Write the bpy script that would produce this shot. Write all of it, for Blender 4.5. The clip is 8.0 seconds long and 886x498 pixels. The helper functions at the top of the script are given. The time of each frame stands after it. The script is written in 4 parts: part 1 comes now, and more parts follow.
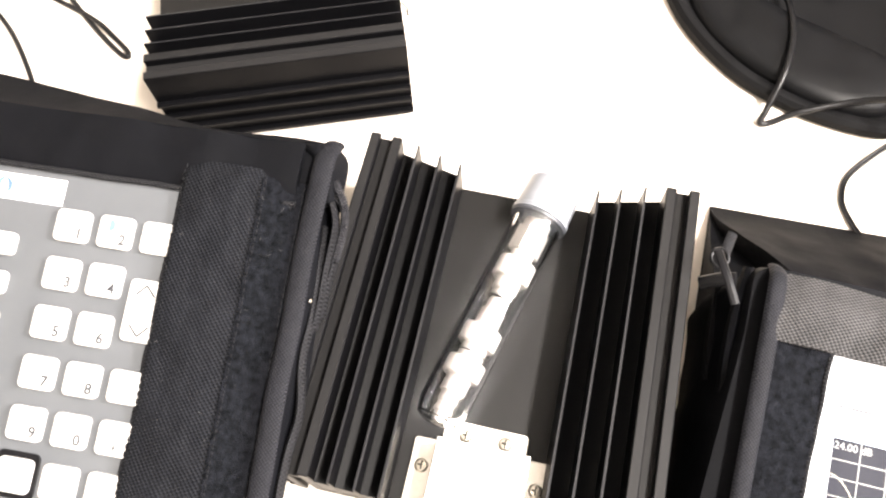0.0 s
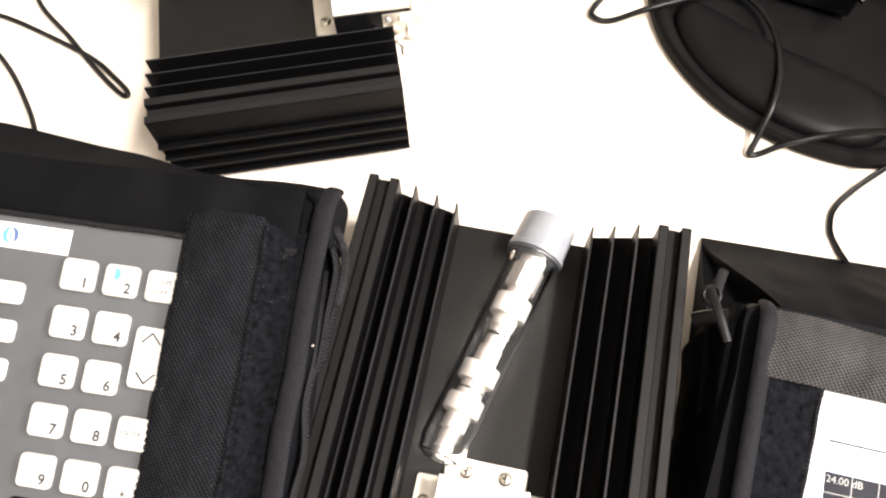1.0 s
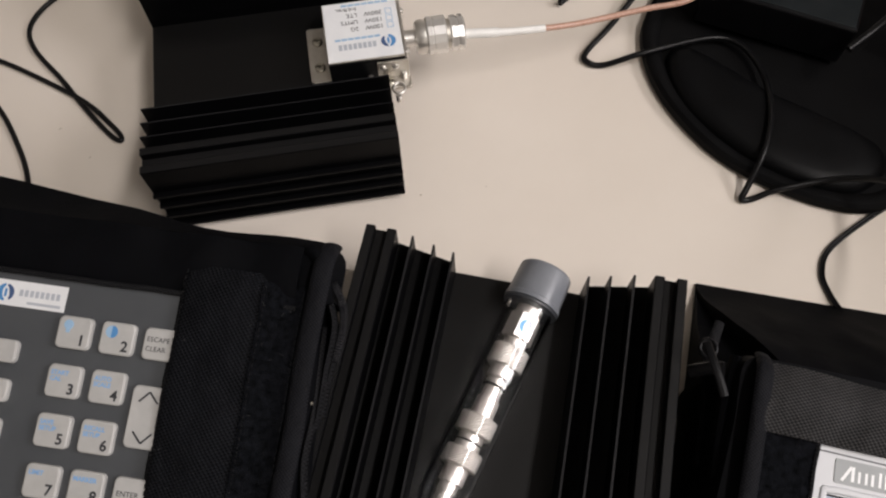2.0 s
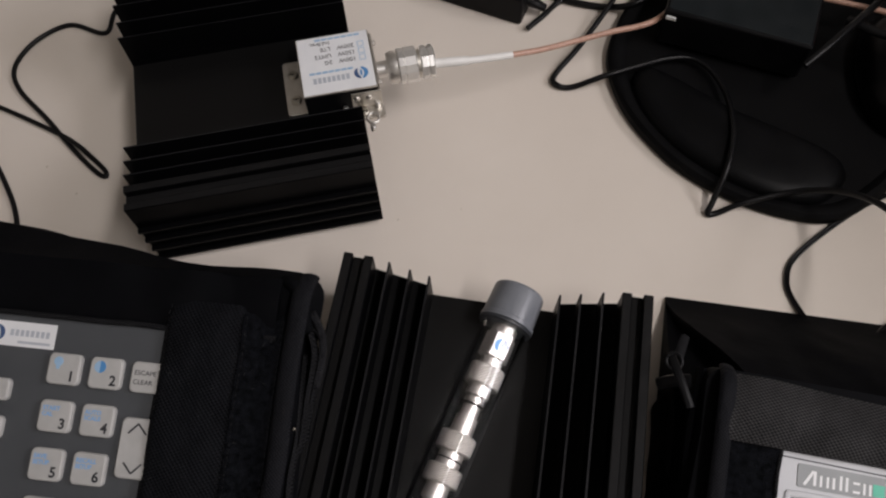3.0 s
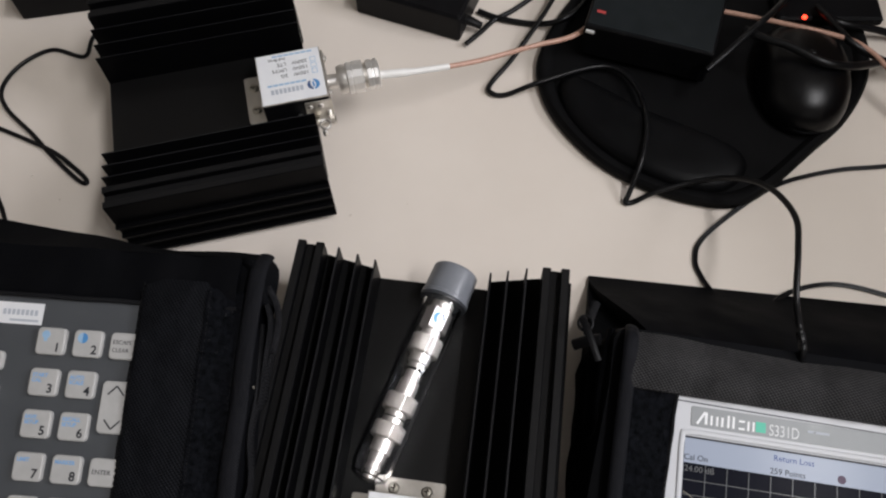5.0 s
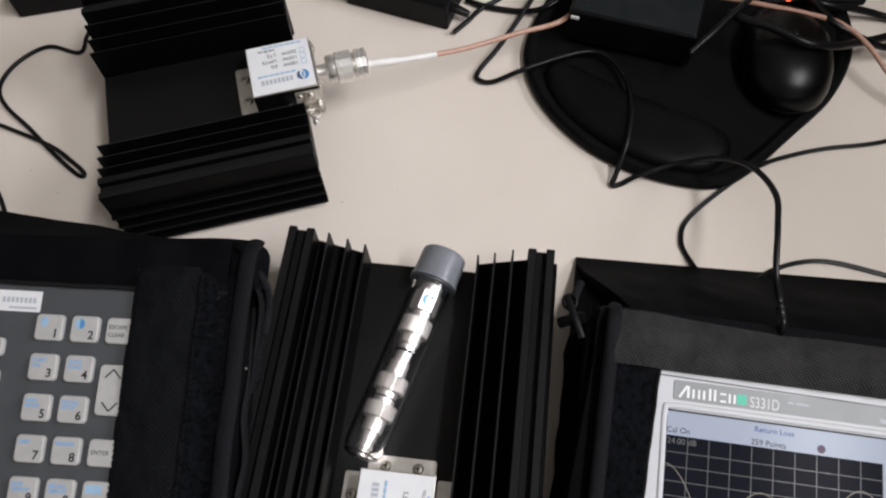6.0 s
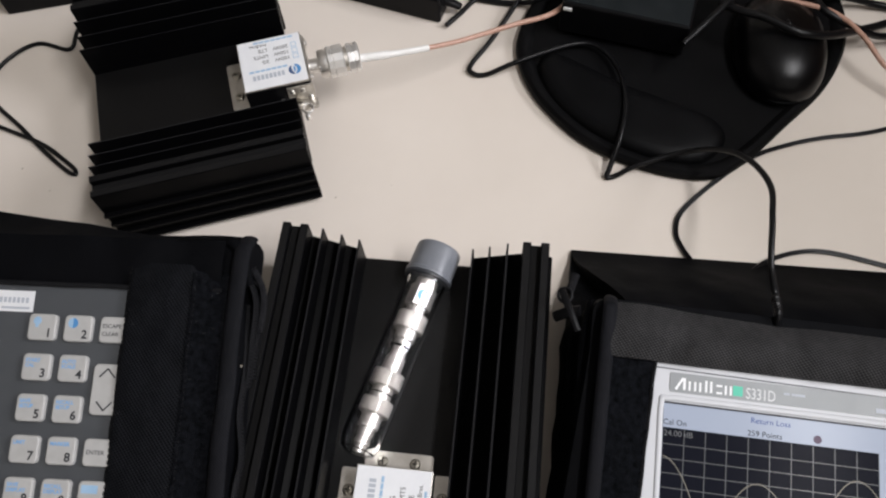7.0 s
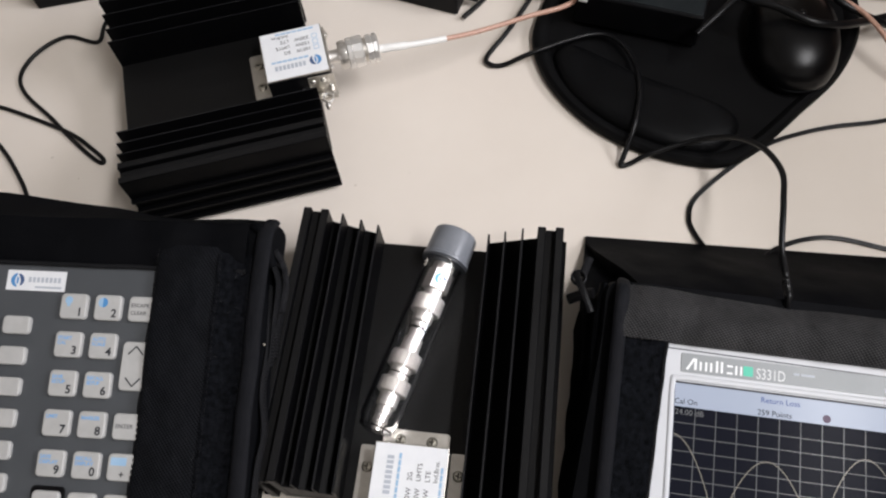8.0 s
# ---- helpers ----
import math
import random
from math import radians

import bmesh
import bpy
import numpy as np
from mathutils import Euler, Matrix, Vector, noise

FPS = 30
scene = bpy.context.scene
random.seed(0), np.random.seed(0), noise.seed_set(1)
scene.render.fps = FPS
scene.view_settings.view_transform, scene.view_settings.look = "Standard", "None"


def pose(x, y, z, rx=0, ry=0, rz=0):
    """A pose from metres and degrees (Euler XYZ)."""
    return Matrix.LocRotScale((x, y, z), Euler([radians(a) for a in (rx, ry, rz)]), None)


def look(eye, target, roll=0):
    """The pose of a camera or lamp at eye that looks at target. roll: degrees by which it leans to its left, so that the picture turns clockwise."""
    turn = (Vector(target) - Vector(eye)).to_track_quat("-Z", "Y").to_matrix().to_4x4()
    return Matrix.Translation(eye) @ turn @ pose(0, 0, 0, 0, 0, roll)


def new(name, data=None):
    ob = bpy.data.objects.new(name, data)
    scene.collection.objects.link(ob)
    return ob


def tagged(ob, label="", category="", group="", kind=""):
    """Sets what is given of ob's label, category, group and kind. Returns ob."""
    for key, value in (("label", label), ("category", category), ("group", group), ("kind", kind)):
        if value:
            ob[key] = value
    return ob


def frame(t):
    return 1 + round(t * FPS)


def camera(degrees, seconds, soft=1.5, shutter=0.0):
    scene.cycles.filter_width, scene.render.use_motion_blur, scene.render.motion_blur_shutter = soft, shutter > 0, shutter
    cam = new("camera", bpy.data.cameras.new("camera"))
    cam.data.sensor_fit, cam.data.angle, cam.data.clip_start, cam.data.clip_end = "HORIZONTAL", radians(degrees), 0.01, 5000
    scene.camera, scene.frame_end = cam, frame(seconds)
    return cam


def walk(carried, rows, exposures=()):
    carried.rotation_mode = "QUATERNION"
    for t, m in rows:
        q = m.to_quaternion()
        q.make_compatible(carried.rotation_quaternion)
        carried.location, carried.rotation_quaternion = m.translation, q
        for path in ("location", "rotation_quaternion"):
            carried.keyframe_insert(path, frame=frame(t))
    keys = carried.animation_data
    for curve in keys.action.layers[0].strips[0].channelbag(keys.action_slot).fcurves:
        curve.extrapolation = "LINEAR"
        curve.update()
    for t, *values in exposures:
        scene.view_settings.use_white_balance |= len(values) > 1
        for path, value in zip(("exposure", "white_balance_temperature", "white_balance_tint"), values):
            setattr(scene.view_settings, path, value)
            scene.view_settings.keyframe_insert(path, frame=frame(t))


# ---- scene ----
cam = camera(57.2, 8.0, soft=2.2)
PATH = [
    (0, (-0.0060, 0.0670, 0.4540), (-0.0300, 0.8509, -1.3858), -3.70),
    (0.5, (-0.0060, 0.0680, 0.4610), (-0.0280, 0.8577, -1.3764), -3.80),
    (1, (-0.0070, 0.0810, 0.4700), (-0.0170, 0.8737, -1.3662), -3.60),
    (1.5, (-0.0110, 0.0950, 0.4750), (0.0020, 0.9003, -1.3557), -2.40),
    (1.7, (-0.0121, 0.0974, 0.4764), (0.0073, 0.9110, -1.3506), -1.81),
    (2.8, (-0.0048, 0.1017, 0.4935), (0.0356, 0.9382, -1.3228), -1.93),
    (3, (0.0000, 0.1000, 0.4990), (0.0400, 0.9407, -1.3153), -2.60),
    (3.5, (0.0090, 0.0870, 0.5110), (0.0670, 0.9489, -1.2928), -2.30),
    (4, (0.0170, 0.0730, 0.5250), (0.0910, 0.9460, -1.2729), -2.10),
    (4.5, (0.0240, 0.0580, 0.5360), (0.1000, 0.9490, -1.2530), -2.30),
    (4.7, (0.0231, 0.0520, 0.5398), (0.1079, 0.9512, -1.2447), -1.62),
    (5.8, (0.0308, 0.0303, 0.5522), (0.1049, 0.9282, -1.2334), -3.01),
    (6, (0.0350, 0.0300, 0.5520), (0.1000, 0.9192, -1.2383), -3.80),
    (6.5, (0.0360, 0.0320, 0.5520), (0.1060, 0.9050, -1.2460), -3.80),
    (7, (0.0360, 0.0320, 0.5510), (0.1090, 0.9030, -1.2479), -3.90),
    (7.5, (0.0350, 0.0300, 0.5530), (0.1010, 0.8962, -1.2485), -4.60),
    (8, (0.0350, 0.0170, 0.5590), (0.0640, 0.8921, -1.2392), -6.40),
]

EXPOSURES = [(0, 4.24, 6950, 13), (0.5, 4.28, 6950, 13), (1.0, 3.36, 7050, 13), (1.3, 2.25, 7100, 12), (1.5, 1.68, 6850, 11), (1.7, 1.40, 6750, 12), (2.8, 0.70, 6600, 15),
             (3.0, 0.66, 6550, 15), (3.5, 0.68, 6450, 14), (4.5, 0.88, 6300, 12), (6.0, 1.20, 6280, 12), (7.0, 1.25, 6280, 12), (8.0, 1.38, 6280, 12)]
walk(cam, [(t, look(eye, target, roll)) for t, eye, target, roll in PATH], EXPOSURES)

# ---- light ----
world = bpy.data.worlds.new("world")
scene.world = world
world.use_nodes = True
wn = world.node_tree
sky = wn.nodes.new("ShaderNodeTexSky")
sky.sky_type = "NISHITA"
sky.sun_disc = False
sky.sun_elevation, sky.sun_rotation = radians(50), radians(90)
wn.links.new(sky.outputs[0], wn.nodes["Background"].inputs[0])
wn.nodes["Background"].inputs[1].default_value = 0.08


def area_lamp(name, m, sx, sy, watts, colour):
    data = bpy.data.lights.new(name, "AREA")
    data.shape, data.size, data.size_y, data.energy, data.color = "RECTANGLE", sx, sy, watts, colour
    ob = new(name, data)
    ob.matrix_world = m
    return ob


# daylight in the window's opening, and the ceiling luminaire
area_lamp("window_daylight", look((1.68, -0.05, 1.20), (0.0, 0.25, 0.0)), 0.78, 0.58, 9.5, (1.0, 0.985, 1.0))
area_lamp("ceiling_luminaire_light", pose(0.84, -0.24, 1.835, 0, 0, -14), 0.20, 1.16, 11.5, (1.0, 0.975, 0.95))


# ---- materials ----
def material(name):
    m = bpy.data.materials.new(name)
    m.use_nodes = True
    nt = m.node_tree
    return m, nt, nt.nodes["Principled BSDF"]


def noise_node(nt, scale, detail=4.0, rough=0.6, coord=None, stretch=(1, 1, 1)):
    tc = nt.nodes.new("ShaderNodeTexCoord")
    mp = nt.nodes.new("ShaderNodeMapping")
    mp.inputs["Scale"].default_value = stretch
    nt.links.new(tc.outputs[coord or "Object"], mp.inputs[0])
    n = nt.nodes.new("ShaderNodeTexNoise")
    n.inputs["Scale"].default_value, n.inputs["Detail"].default_value, n.inputs["Roughness"].default_value = scale, detail, rough
    nt.links.new(mp.outputs[0], n.inputs["Vector"])
    return n


def ramp(nt, fac, c0, c1, p0=0.3, p1=0.7):
    r = nt.nodes.new("ShaderNodeValToRGB")
    r.color_ramp.elements[0].position, r.color_ramp.elements[1].position = p0, p1
    r.color_ramp.elements[0].color, r.color_ramp.elements[1].color = (*c0, 1), (*c1, 1)
    nt.links.new(fac, r.inputs[0])
    return r.outputs[0]


def bump(nt, bsdf, height, strength, dist):
    b = nt.nodes.new("ShaderNodeBump")
    b.inputs["Strength"].default_value, b.inputs["Distance"].default_value = strength, dist
    nt.links.new(height, b.inputs["Height"])
    nt.links.new(b.outputs[0], bsdf.inputs["Normal"])
    return b


def surface(name, c0, c1, rough=0.5, metal=0.0, scale=60.0, fine=900.0, relief=0.1, dist=0.0004, spec=0.5, stretch=(1, 1, 1), r_spread=0.12):
    """Two scales of variation: broad in colour and gloss, fine in relief."""
    m, nt, b = material(name)
    big = noise_node(nt, scale, stretch=stretch)
    nt.links.new(ramp(nt, big.outputs[0], c0, c1), b.inputs["Base Color"])
    mr = nt.nodes.new("ShaderNodeMapRange")
    mr.inputs["To Min"].default_value, mr.inputs["To Max"].default_value = max(0.02, rough - r_spread), min(1, rough + r_spread)
    nt.links.new(big.outputs[0], mr.inputs[0])
    nt.links.new(mr.outputs[0], b.inputs["Roughness"])
    b.inputs["Metallic"].default_value = metal
    b.inputs["Specular IOR Level"].default_value = spec
    small = noise_node(nt, fine, 3.0, stretch=stretch)
    bump(nt, b, small.outputs[0], relief, dist)
    return m


def woven(name, c0, c1, pitch, relief=0.8, rough=0.7, sheen=0.03, axes=("X", "Y"), crease=0.0, turn=0.0, squash=1.0, spec=0.1):
    """Coarse plain-weave nylon: threads over and under at the given pitch."""
    m, nt, b = material(name)
    tc = nt.nodes.new("ShaderNodeTexCoord")
    sep = nt.nodes.new("ShaderNodeSeparateXYZ")
    wob = noise_node(nt, 140.0, 2.0)
    addv = nt.nodes.new("ShaderNodeVectorMath")
    addv.operation = "MULTIPLY_ADD"
    nt.links.new(wob.outputs["Color"], addv.inputs[0])
    addv.inputs[1].default_value = (0.0005, 0.0005, 0.0005)
    nt.links.new(tc.outputs["Object"], addv.inputs[2])
    lay = nt.nodes.new("ShaderNodeMapping")
    lay.inputs["Rotation"].default_value = (0, 0, radians(turn))
    lay.inputs["Scale"].default_value = (1, squash, 1)
    nt.links.new(addv.outputs[0], lay.inputs[0])
    nt.links.new(lay.outputs[0], sep.inputs[0])

    def math_node(op, a, v):
        n = nt.nodes.new("ShaderNodeMath")
        n.operation = op
        for i, s in enumerate((a, v)):
            if s is None:
                continue
            if isinstance(s, (int, float)):
                n.inputs[i].default_value = s
            else:
                nt.links.new(s, n.inputs[i])
        return n.outputs[0]

    k = math.pi / pitch
    sx = math_node("SINE", math_node("MULTIPLY", sep.outputs[axes[0]], k), None)
    sy = math_node("SINE", math_node("MULTIPLY", sep.outputs[axes[1]], k), None)
    prod = math_node("MULTIPLY", sx, sy)
    height = math_node("MULTIPLY_ADD", prod, 0.5)
    height.node.inputs[2].default_value = 0.5
    big = noise_node(nt, 45.0)
    mixed = math_node("MULTIPLY", height, math_node("ADD", big.outputs[0], 0.5))
    nt.links.new(ramp(nt, mixed, c0, c1, 0.15, 0.95), b.inputs["Base Color"])
    b.inputs["Roughness"].default_value = rough
    b.inputs["Sheen Weight"].default_value = sheen
    b.inputs["Specular IOR Level"].default_value = spec
    b.inputs["Sheen Roughness"].default_value = 0.5
    weave = bump(nt, b, height, relief, pitch * 0.3)
    if crease:
        fold = noise_node(nt, 42.0, 3.0, 0.5, stretch=(1.0, 0.8, 1.0))
        rumple = bump(nt, b, fold.outputs[0], 1.0, crease)
        nt.links.new(rumple.outputs[0], weave.inputs["Normal"])
        nt.links.new(weave.outputs[0], b.inputs["Normal"])
    return m


M_DESK = surface("desk_laminate", (0.69, 0.622, 0.548), (0.73, 0.664, 0.590), 0.42, scale=7, fine=1400, relief=0.05, dist=0.0002, spec=0.35)
M_EDGE = surface("desk_edging", (0.55, 0.49, 0.42), (0.6, 0.54, 0.47), 0.5)
M_ANOD = surface("black_anodised_aluminium", (0.00137, 0.00137, 0.001637), (0.002635, 0.002635, 0.003055), 0.40, scale=30, fine=500, relief=0.12, dist=0.0002, stretch=(0.06, 1, 1), spec=0.07)
# Base lighter than the fins': some ceiling reflection is put into the colour.
M_PLATE = surface("black_anodised_plate_sheen", (0.00297, 0.00288, 0.00288), (0.00441, 0.00432, 0.00432), 0.48, scale=25, fine=500, relief=0.12, dist=0.0002, stretch=(0.08, 1, 1), spec=0.22)
# Paler copy of the anodised black; light on upward faces put into colour.
M_ANOD_LIT = surface("lit_anodised_top", (0.005967, 0.005834, 0.005984), (0.01094, 0.01074, 0.01088), 0.5, scale=40, fine=700, relief=0.1, dist=0.0002, stretch=(0.06, 1, 1), spec=0.1)
# Thin fin tips: rubbed edge plus a highlight put into the colour.
M_WORN_LIT = surface("worn_lit_fin_edge", (0.004, 0.004, 0.005), (0.014, 0.014, 0.0150), 0.5, 0.0, scale=60, stretch=(0.1, 1, 1), spec=0.15)
M_NICKEL = surface("nickel_plate", (0.74, 0.72, 0.69), (0.86, 0.84, 0.81), 0.36, 1.0, scale=90, fine=1500, relief=0.04, r_spread=0.08)
M_ADAPTER = surface("satin_nickel_adapter", (0.60, 0.565, 0.53), (0.70, 0.665, 0.63), 0.40, 0.92, scale=140, fine=1800, relief=0.08, r_spread=0.06, spec=0.5)
M_SHINE = surface("bright_nickel_nut", (0.84, 0.83, 0.81), (0.93, 0.92, 0.90), 0.30, 0.85, scale=90, fine=1500, relief=0.04, r_spread=0.06)
M_BRACKET = surface("satin_steel_bracket", (0.56, 0.53, 0.48), (0.68, 0.65, 0.60), 0.38, 1.0, scale=120, fine=1500, relief=0.06)
M_SCREW = surface("zinc_screw", (0.45, 0.42, 0.36), (0.6, 0.57, 0.5), 0.3, 1.0, scale=200)
M_DARK = surface("dark_recess", (0.0022, 0.0022, 0.0024), (0.004, 0.004, 0.0044), 0.8, spec=0.1)
M_PAPER = surface("white_sticker", (0.74, 0.75, 0.77), (0.80, 0.81, 0.82), 0.4, scale=80, relief=0.03)
M_INK = surface("grey_ink", (0.0175, 0.01925, 0.0245), (0.0245, 0.02625, 0.0315), 0.6)
M_INKPALE = surface("pale_ink", (0.42, 0.45, 0.50), (0.46, 0.49, 0.54), 0.6)
M_BLUE = surface("blue_ink", (0.063, 0.232, 0.495), (0.084, 0.264, 0.54), 0.5)
M_BLUEPALE = surface("pale_blue_ink", (0.27, 0.44, 0.63), (0.33, 0.50, 0.68), 0.5)
M_LEGEND = surface("blue_key_print", (0.20, 0.38, 0.64), (0.25, 0.43, 0.69), 0.5)
M_NAVY = surface("navy_ink", (0.048, 0.09, 0.203), (0.06, 0.108, 0.231), 0.5)
M_GREEN = surface("green_badge", (0.02, 0.42, 0.28), (0.03, 0.47, 0.31), 0.4)
M_BADGE = surface("grey_badge_plate", (0.20, 0.215, 0.22), (0.23, 0.245, 0.25), 0.4)
M_SILVERINK = surface("silver_ink", (0.62, 0.63, 0.64), (0.67, 0.68, 0.69), 0.5)
M_WHITEINK = surface("white_ink", (0.78, 0.79, 0.8), (0.82, 0.83, 0.84), 0.5)
M_PANEL = surface("grey_instrument_plastic", (0.05667, 0.06151, 0.06773), (0.06698, 0.07186, 0.07806), 0.5, scale=25, fine=2200, relief=0.15, dist=0.0002)
M_KEY = surface("ivory_rubber_key", (0.4037, 0.3999, 0.3885), (0.457, 0.4533, 0.4418), 0.5, scale=120, fine=1500, relief=0.06)
M_BEZEL = surface("pale_grey_bezel", (0.49, 0.50, 0.52), (0.54, 0.55, 0.57), 0.42, scale=30, fine=1800, relief=0.08)
M_WEAVE = woven("black_ballistic_nylon", (0.0005702, 0.0006521, 0.0009742), (0.008791, 0.009728, 0.01255), 0.0013, relief=1.0, sheen=0.0, crease=0.004, turn=14, squash=1.3, spec=0.08)
# Paler copy of the black weave; light on the band put into its colour.
M_WEAVE_LIT = woven("lit_ballistic_nylon", (0.00425, 0.00425, 0.004675), (0.0493, 0.04802, 0.04845), 0.0013, crease=0.005, turn=14, squash=1.3)
M_NYLON = woven("smooth_black_nylon", (0.0005512, 0.0006359, 0.0009888), (0.002426, 0.002725, 0.00403), 0.0007, relief=0.45, sheen=0.0, crease=0.0011, spec=0.075)
M_WEBBING = woven("black_webbing", (0.001755, 0.001755, 0.002145), (0.0156, 0.0158, 0.01755), 0.0010, relief=0.9, sheen=0.0, crease=0.004)
M_BINDING = woven("ribbed_edge_binding", (0.002168, 0.002292, 0.002907), (0.01193, 0.01242, 0.01574), 0.0009, relief=0.9, sheen=0.0, crease=0.003)
M_LINT = surface("pale_lint", (0.02, 0.02, 0.02), (0.045, 0.045, 0.045), 0.9)
M_COIL = surface("grey_nylon_thread", (0.012, 0.012, 0.014), (0.030, 0.030, 0.033), 0.6, scale=300, spec=0.15)
M_VELCRO = surface("black_velcro_pile", (0.0006, 0.0008, 0.0011), (0.0085, 0.0093, 0.0120), 0.9, scale=320, fine=1500, relief=0.9, dist=0.0015, spec=0.05)
M_CABLE = surface("black_cable_sheath", (0.0030, 0.0030, 0.0035), (0.0055, 0.0055, 0.0062), 0.34, scale=80, relief=0.05, spec=0.22)
M_COAX = surface("brown_coax_sheath", (0.40, 0.23, 0.17), (0.52, 0.31, 0.23), 0.3, scale=120, stretch=(3, 3, 3), relief=0.1)
M_SHRINK = surface("white_heat_shrink", (0.72, 0.71, 0.68), (0.8, 0.79, 0.76), 0.4, scale=100, relief=0.1)
M_PAD = surface("black_mat_foam", (0.00204, 0.00204, 0.002295), (0.00391, 0.00391, 0.00425), 0.62, scale=30, fine=2500, relief=0.3, dist=0.0003, spec=0.08)
M_GEL = surface("black_wrist_cover", (0.00204, 0.002125, 0.00238), (0.003825, 0.00391, 0.00442), 0.42, scale=25, fine=1200, relief=0.06, spec=0.09)
M_PLASTIC = surface("black_matt_plastic", (0.0026, 0.0026, 0.0031), (0.005, 0.005, 0.0058), 0.4, scale=60, fine=1800, relief=0.12, spec=0.12)
M_BOXTOP = surface("dark_grey_case_top", (0.00765, 0.01008, 0.0114), (0.0119, 0.01476, 0.01634), 0.40, scale=60, fine=1800, relief=0.1, spec=0.16)
M_MOUSE = surface("black_mouse_plastic", (0.0011, 0.0011, 0.0014), (0.002, 0.002, 0.0025), 0.31, scale=40, fine=1600, relief=0.03, r_spread=0.03, spec=0.24)
M_CAP = surface("grey_plastic_cap", (0.15, 0.16, 0.18), (0.19, 0.20, 0.22), 0.36, scale=60, relief=0.06)
M_COLLAR = surface("dark_grey_cap_rim", (0.035, 0.038, 0.044), (0.05, 0.053, 0.06), 0.4, scale=60, relief=0.06)
M_WALL = surface("painted_wall", (0.66, 0.63, 0.58), (0.72, 0.69, 0.64), 0.8, scale=3, fine=200)
M_SHADE_BOARD = surface("brown_shade_board_cloth", (0.16, 0.11, 0.075), (0.22, 0.155, 0.105), 0.9, scale=20, fine=900, relief=0.3)
M_CEIL = surface("white_ceiling", (0.76, 0.75, 0.73), (0.8, 0.79, 0.77), 0.85, scale=3, fine=200)
M_FLOOR = surface("grey_vinyl_floor", (0.22, 0.21, 0.2), (0.3, 0.29, 0.27), 0.5, scale=6, fine=300)
M_LEGM = surface("grey_steel_leg", (0.25, 0.25, 0.26), (0.3, 0.3, 0.31), 0.45, 0.6)
M_RED = surface("red_mark", (0.45, 0.05, 0.05), (0.5, 0.07, 0.06), 0.5)


def glowing(name, colour, strength, base=(0.02, 0.02, 0.02), gloss=0.3):
    m, nt, b = material(name)
    b.inputs["Base Color"].default_value = (*base, 1)
    b.inputs["Emission Color"].default_value = (*colour, 1)
    b.inputs["Emission Strength"].default_value = strength
    b.inputs["Roughness"].default_value = 0.16
    b.inputs["Specular IOR Level"].default_value = gloss
    return m


M_LCDPALE = glowing("lit_display_header", (0.60, 0.68, 0.84), 0.13, (0.2, 0.22, 0.26), 0.08)
M_LCDDARK = glowing("lit_display_dark", (0.28, 0.30, 0.42), 0.012, (0.003, 0.003, 0.005), 0.01)
M_LCDLINE = glowing("lit_display_line", (0.8, 0.82, 0.82), 0.042, (0.08, 0.08, 0.08), 0.1)
M_LCDTRACE = glowing("lit_display_trace", (0.9, 0.82, 0.62), 0.085, (0.12, 0.11, 0.1), 0.1)
M_LCDBLUE = glowing("lit_display_blue", (0.10, 0.22, 0.85), 0.10, (0.04, 0.05, 0.1), 0.03)
M_LCDINK = glowing("lit_display_ink", (0.1, 0.1, 0.12), 0.02, (0.02, 0.02, 0.02), 0.03)
M_LCDMARK = glowing("lit_display_mark", (0.42, 0.32, 0.42), 0.075, (0.05, 0.03, 0.05), 0.03)
M_LED = glowing("red_led", (1.0, 0.04, 0.015), 3.0, (0.3, 0.02, 0.01))
M_LEDWHITE = surface("white_led_lens", (0.75, 0.75, 0.73), (0.8, 0.8, 0.78), 0.3)

M_CLEAR, _nt, _b = material("clear_plastic_tube")
_b.inputs["Base Color"].default_value = (0.97, 0.975, 0.985, 1)
_b.inputs["Transmission Weight"].default_value = 1.0
_b.inputs["IOR"].default_value = 1.47
_b.inputs["Roughness"].default_value = 0.03
_scuff = noise_node(_nt, 180.0, 3.0)
bump(_nt, _b, _scuff.outputs[0], 0.06, 0.0004)


# ---- mesh helpers ----
def part(name, bm, mat, parent=None, label="", smooth=False, m=None):
    me = bpy.data.meshes.new(name)
    bm.to_mesh(me)
    bm.free()
    if smooth:
        for p in me.polygons:
            p.use_smooth = True
        me.set_sharp_from_angle(angle=radians(38))
    me.materials.append(mat)
    ob = new(name, me)
    if parent:
        ob.parent = parent
    if m is not None:
        ob.matrix_basis = m
    if label:
        ob["label"] = label
    return ob


def root(name, m, label, category, group="", kind=""):
    ob = new(name)
    ob.empty_display_size = 0.01
    ob.matrix_basis = m
    return tagged(ob, label, category, group, kind)


def box(x0, x1, y0, y1, z0, z1, bev=0.0, seg=2, bm=None):
    own = bm is None
    bm = bm or bmesh.new()
    r = bmesh.ops.create_cube(bm, size=1.0)
    vs = r["verts"]
    for v in vs:
        v.co = Vector(((x0 + x1) / 2 + v.co.x * (x1 - x0), (y0 + y1) / 2 + v.co.y * (y1 - y0), (z0 + z1) / 2 + v.co.z * (z1 - z0)))
    if bev:
        es = list({e for v in vs for e in v.link_edges})
        bmesh.ops.bevel(bm, geom=es, offset=bev, segments=seg, profile=0.5, affect="EDGES")
    return bm


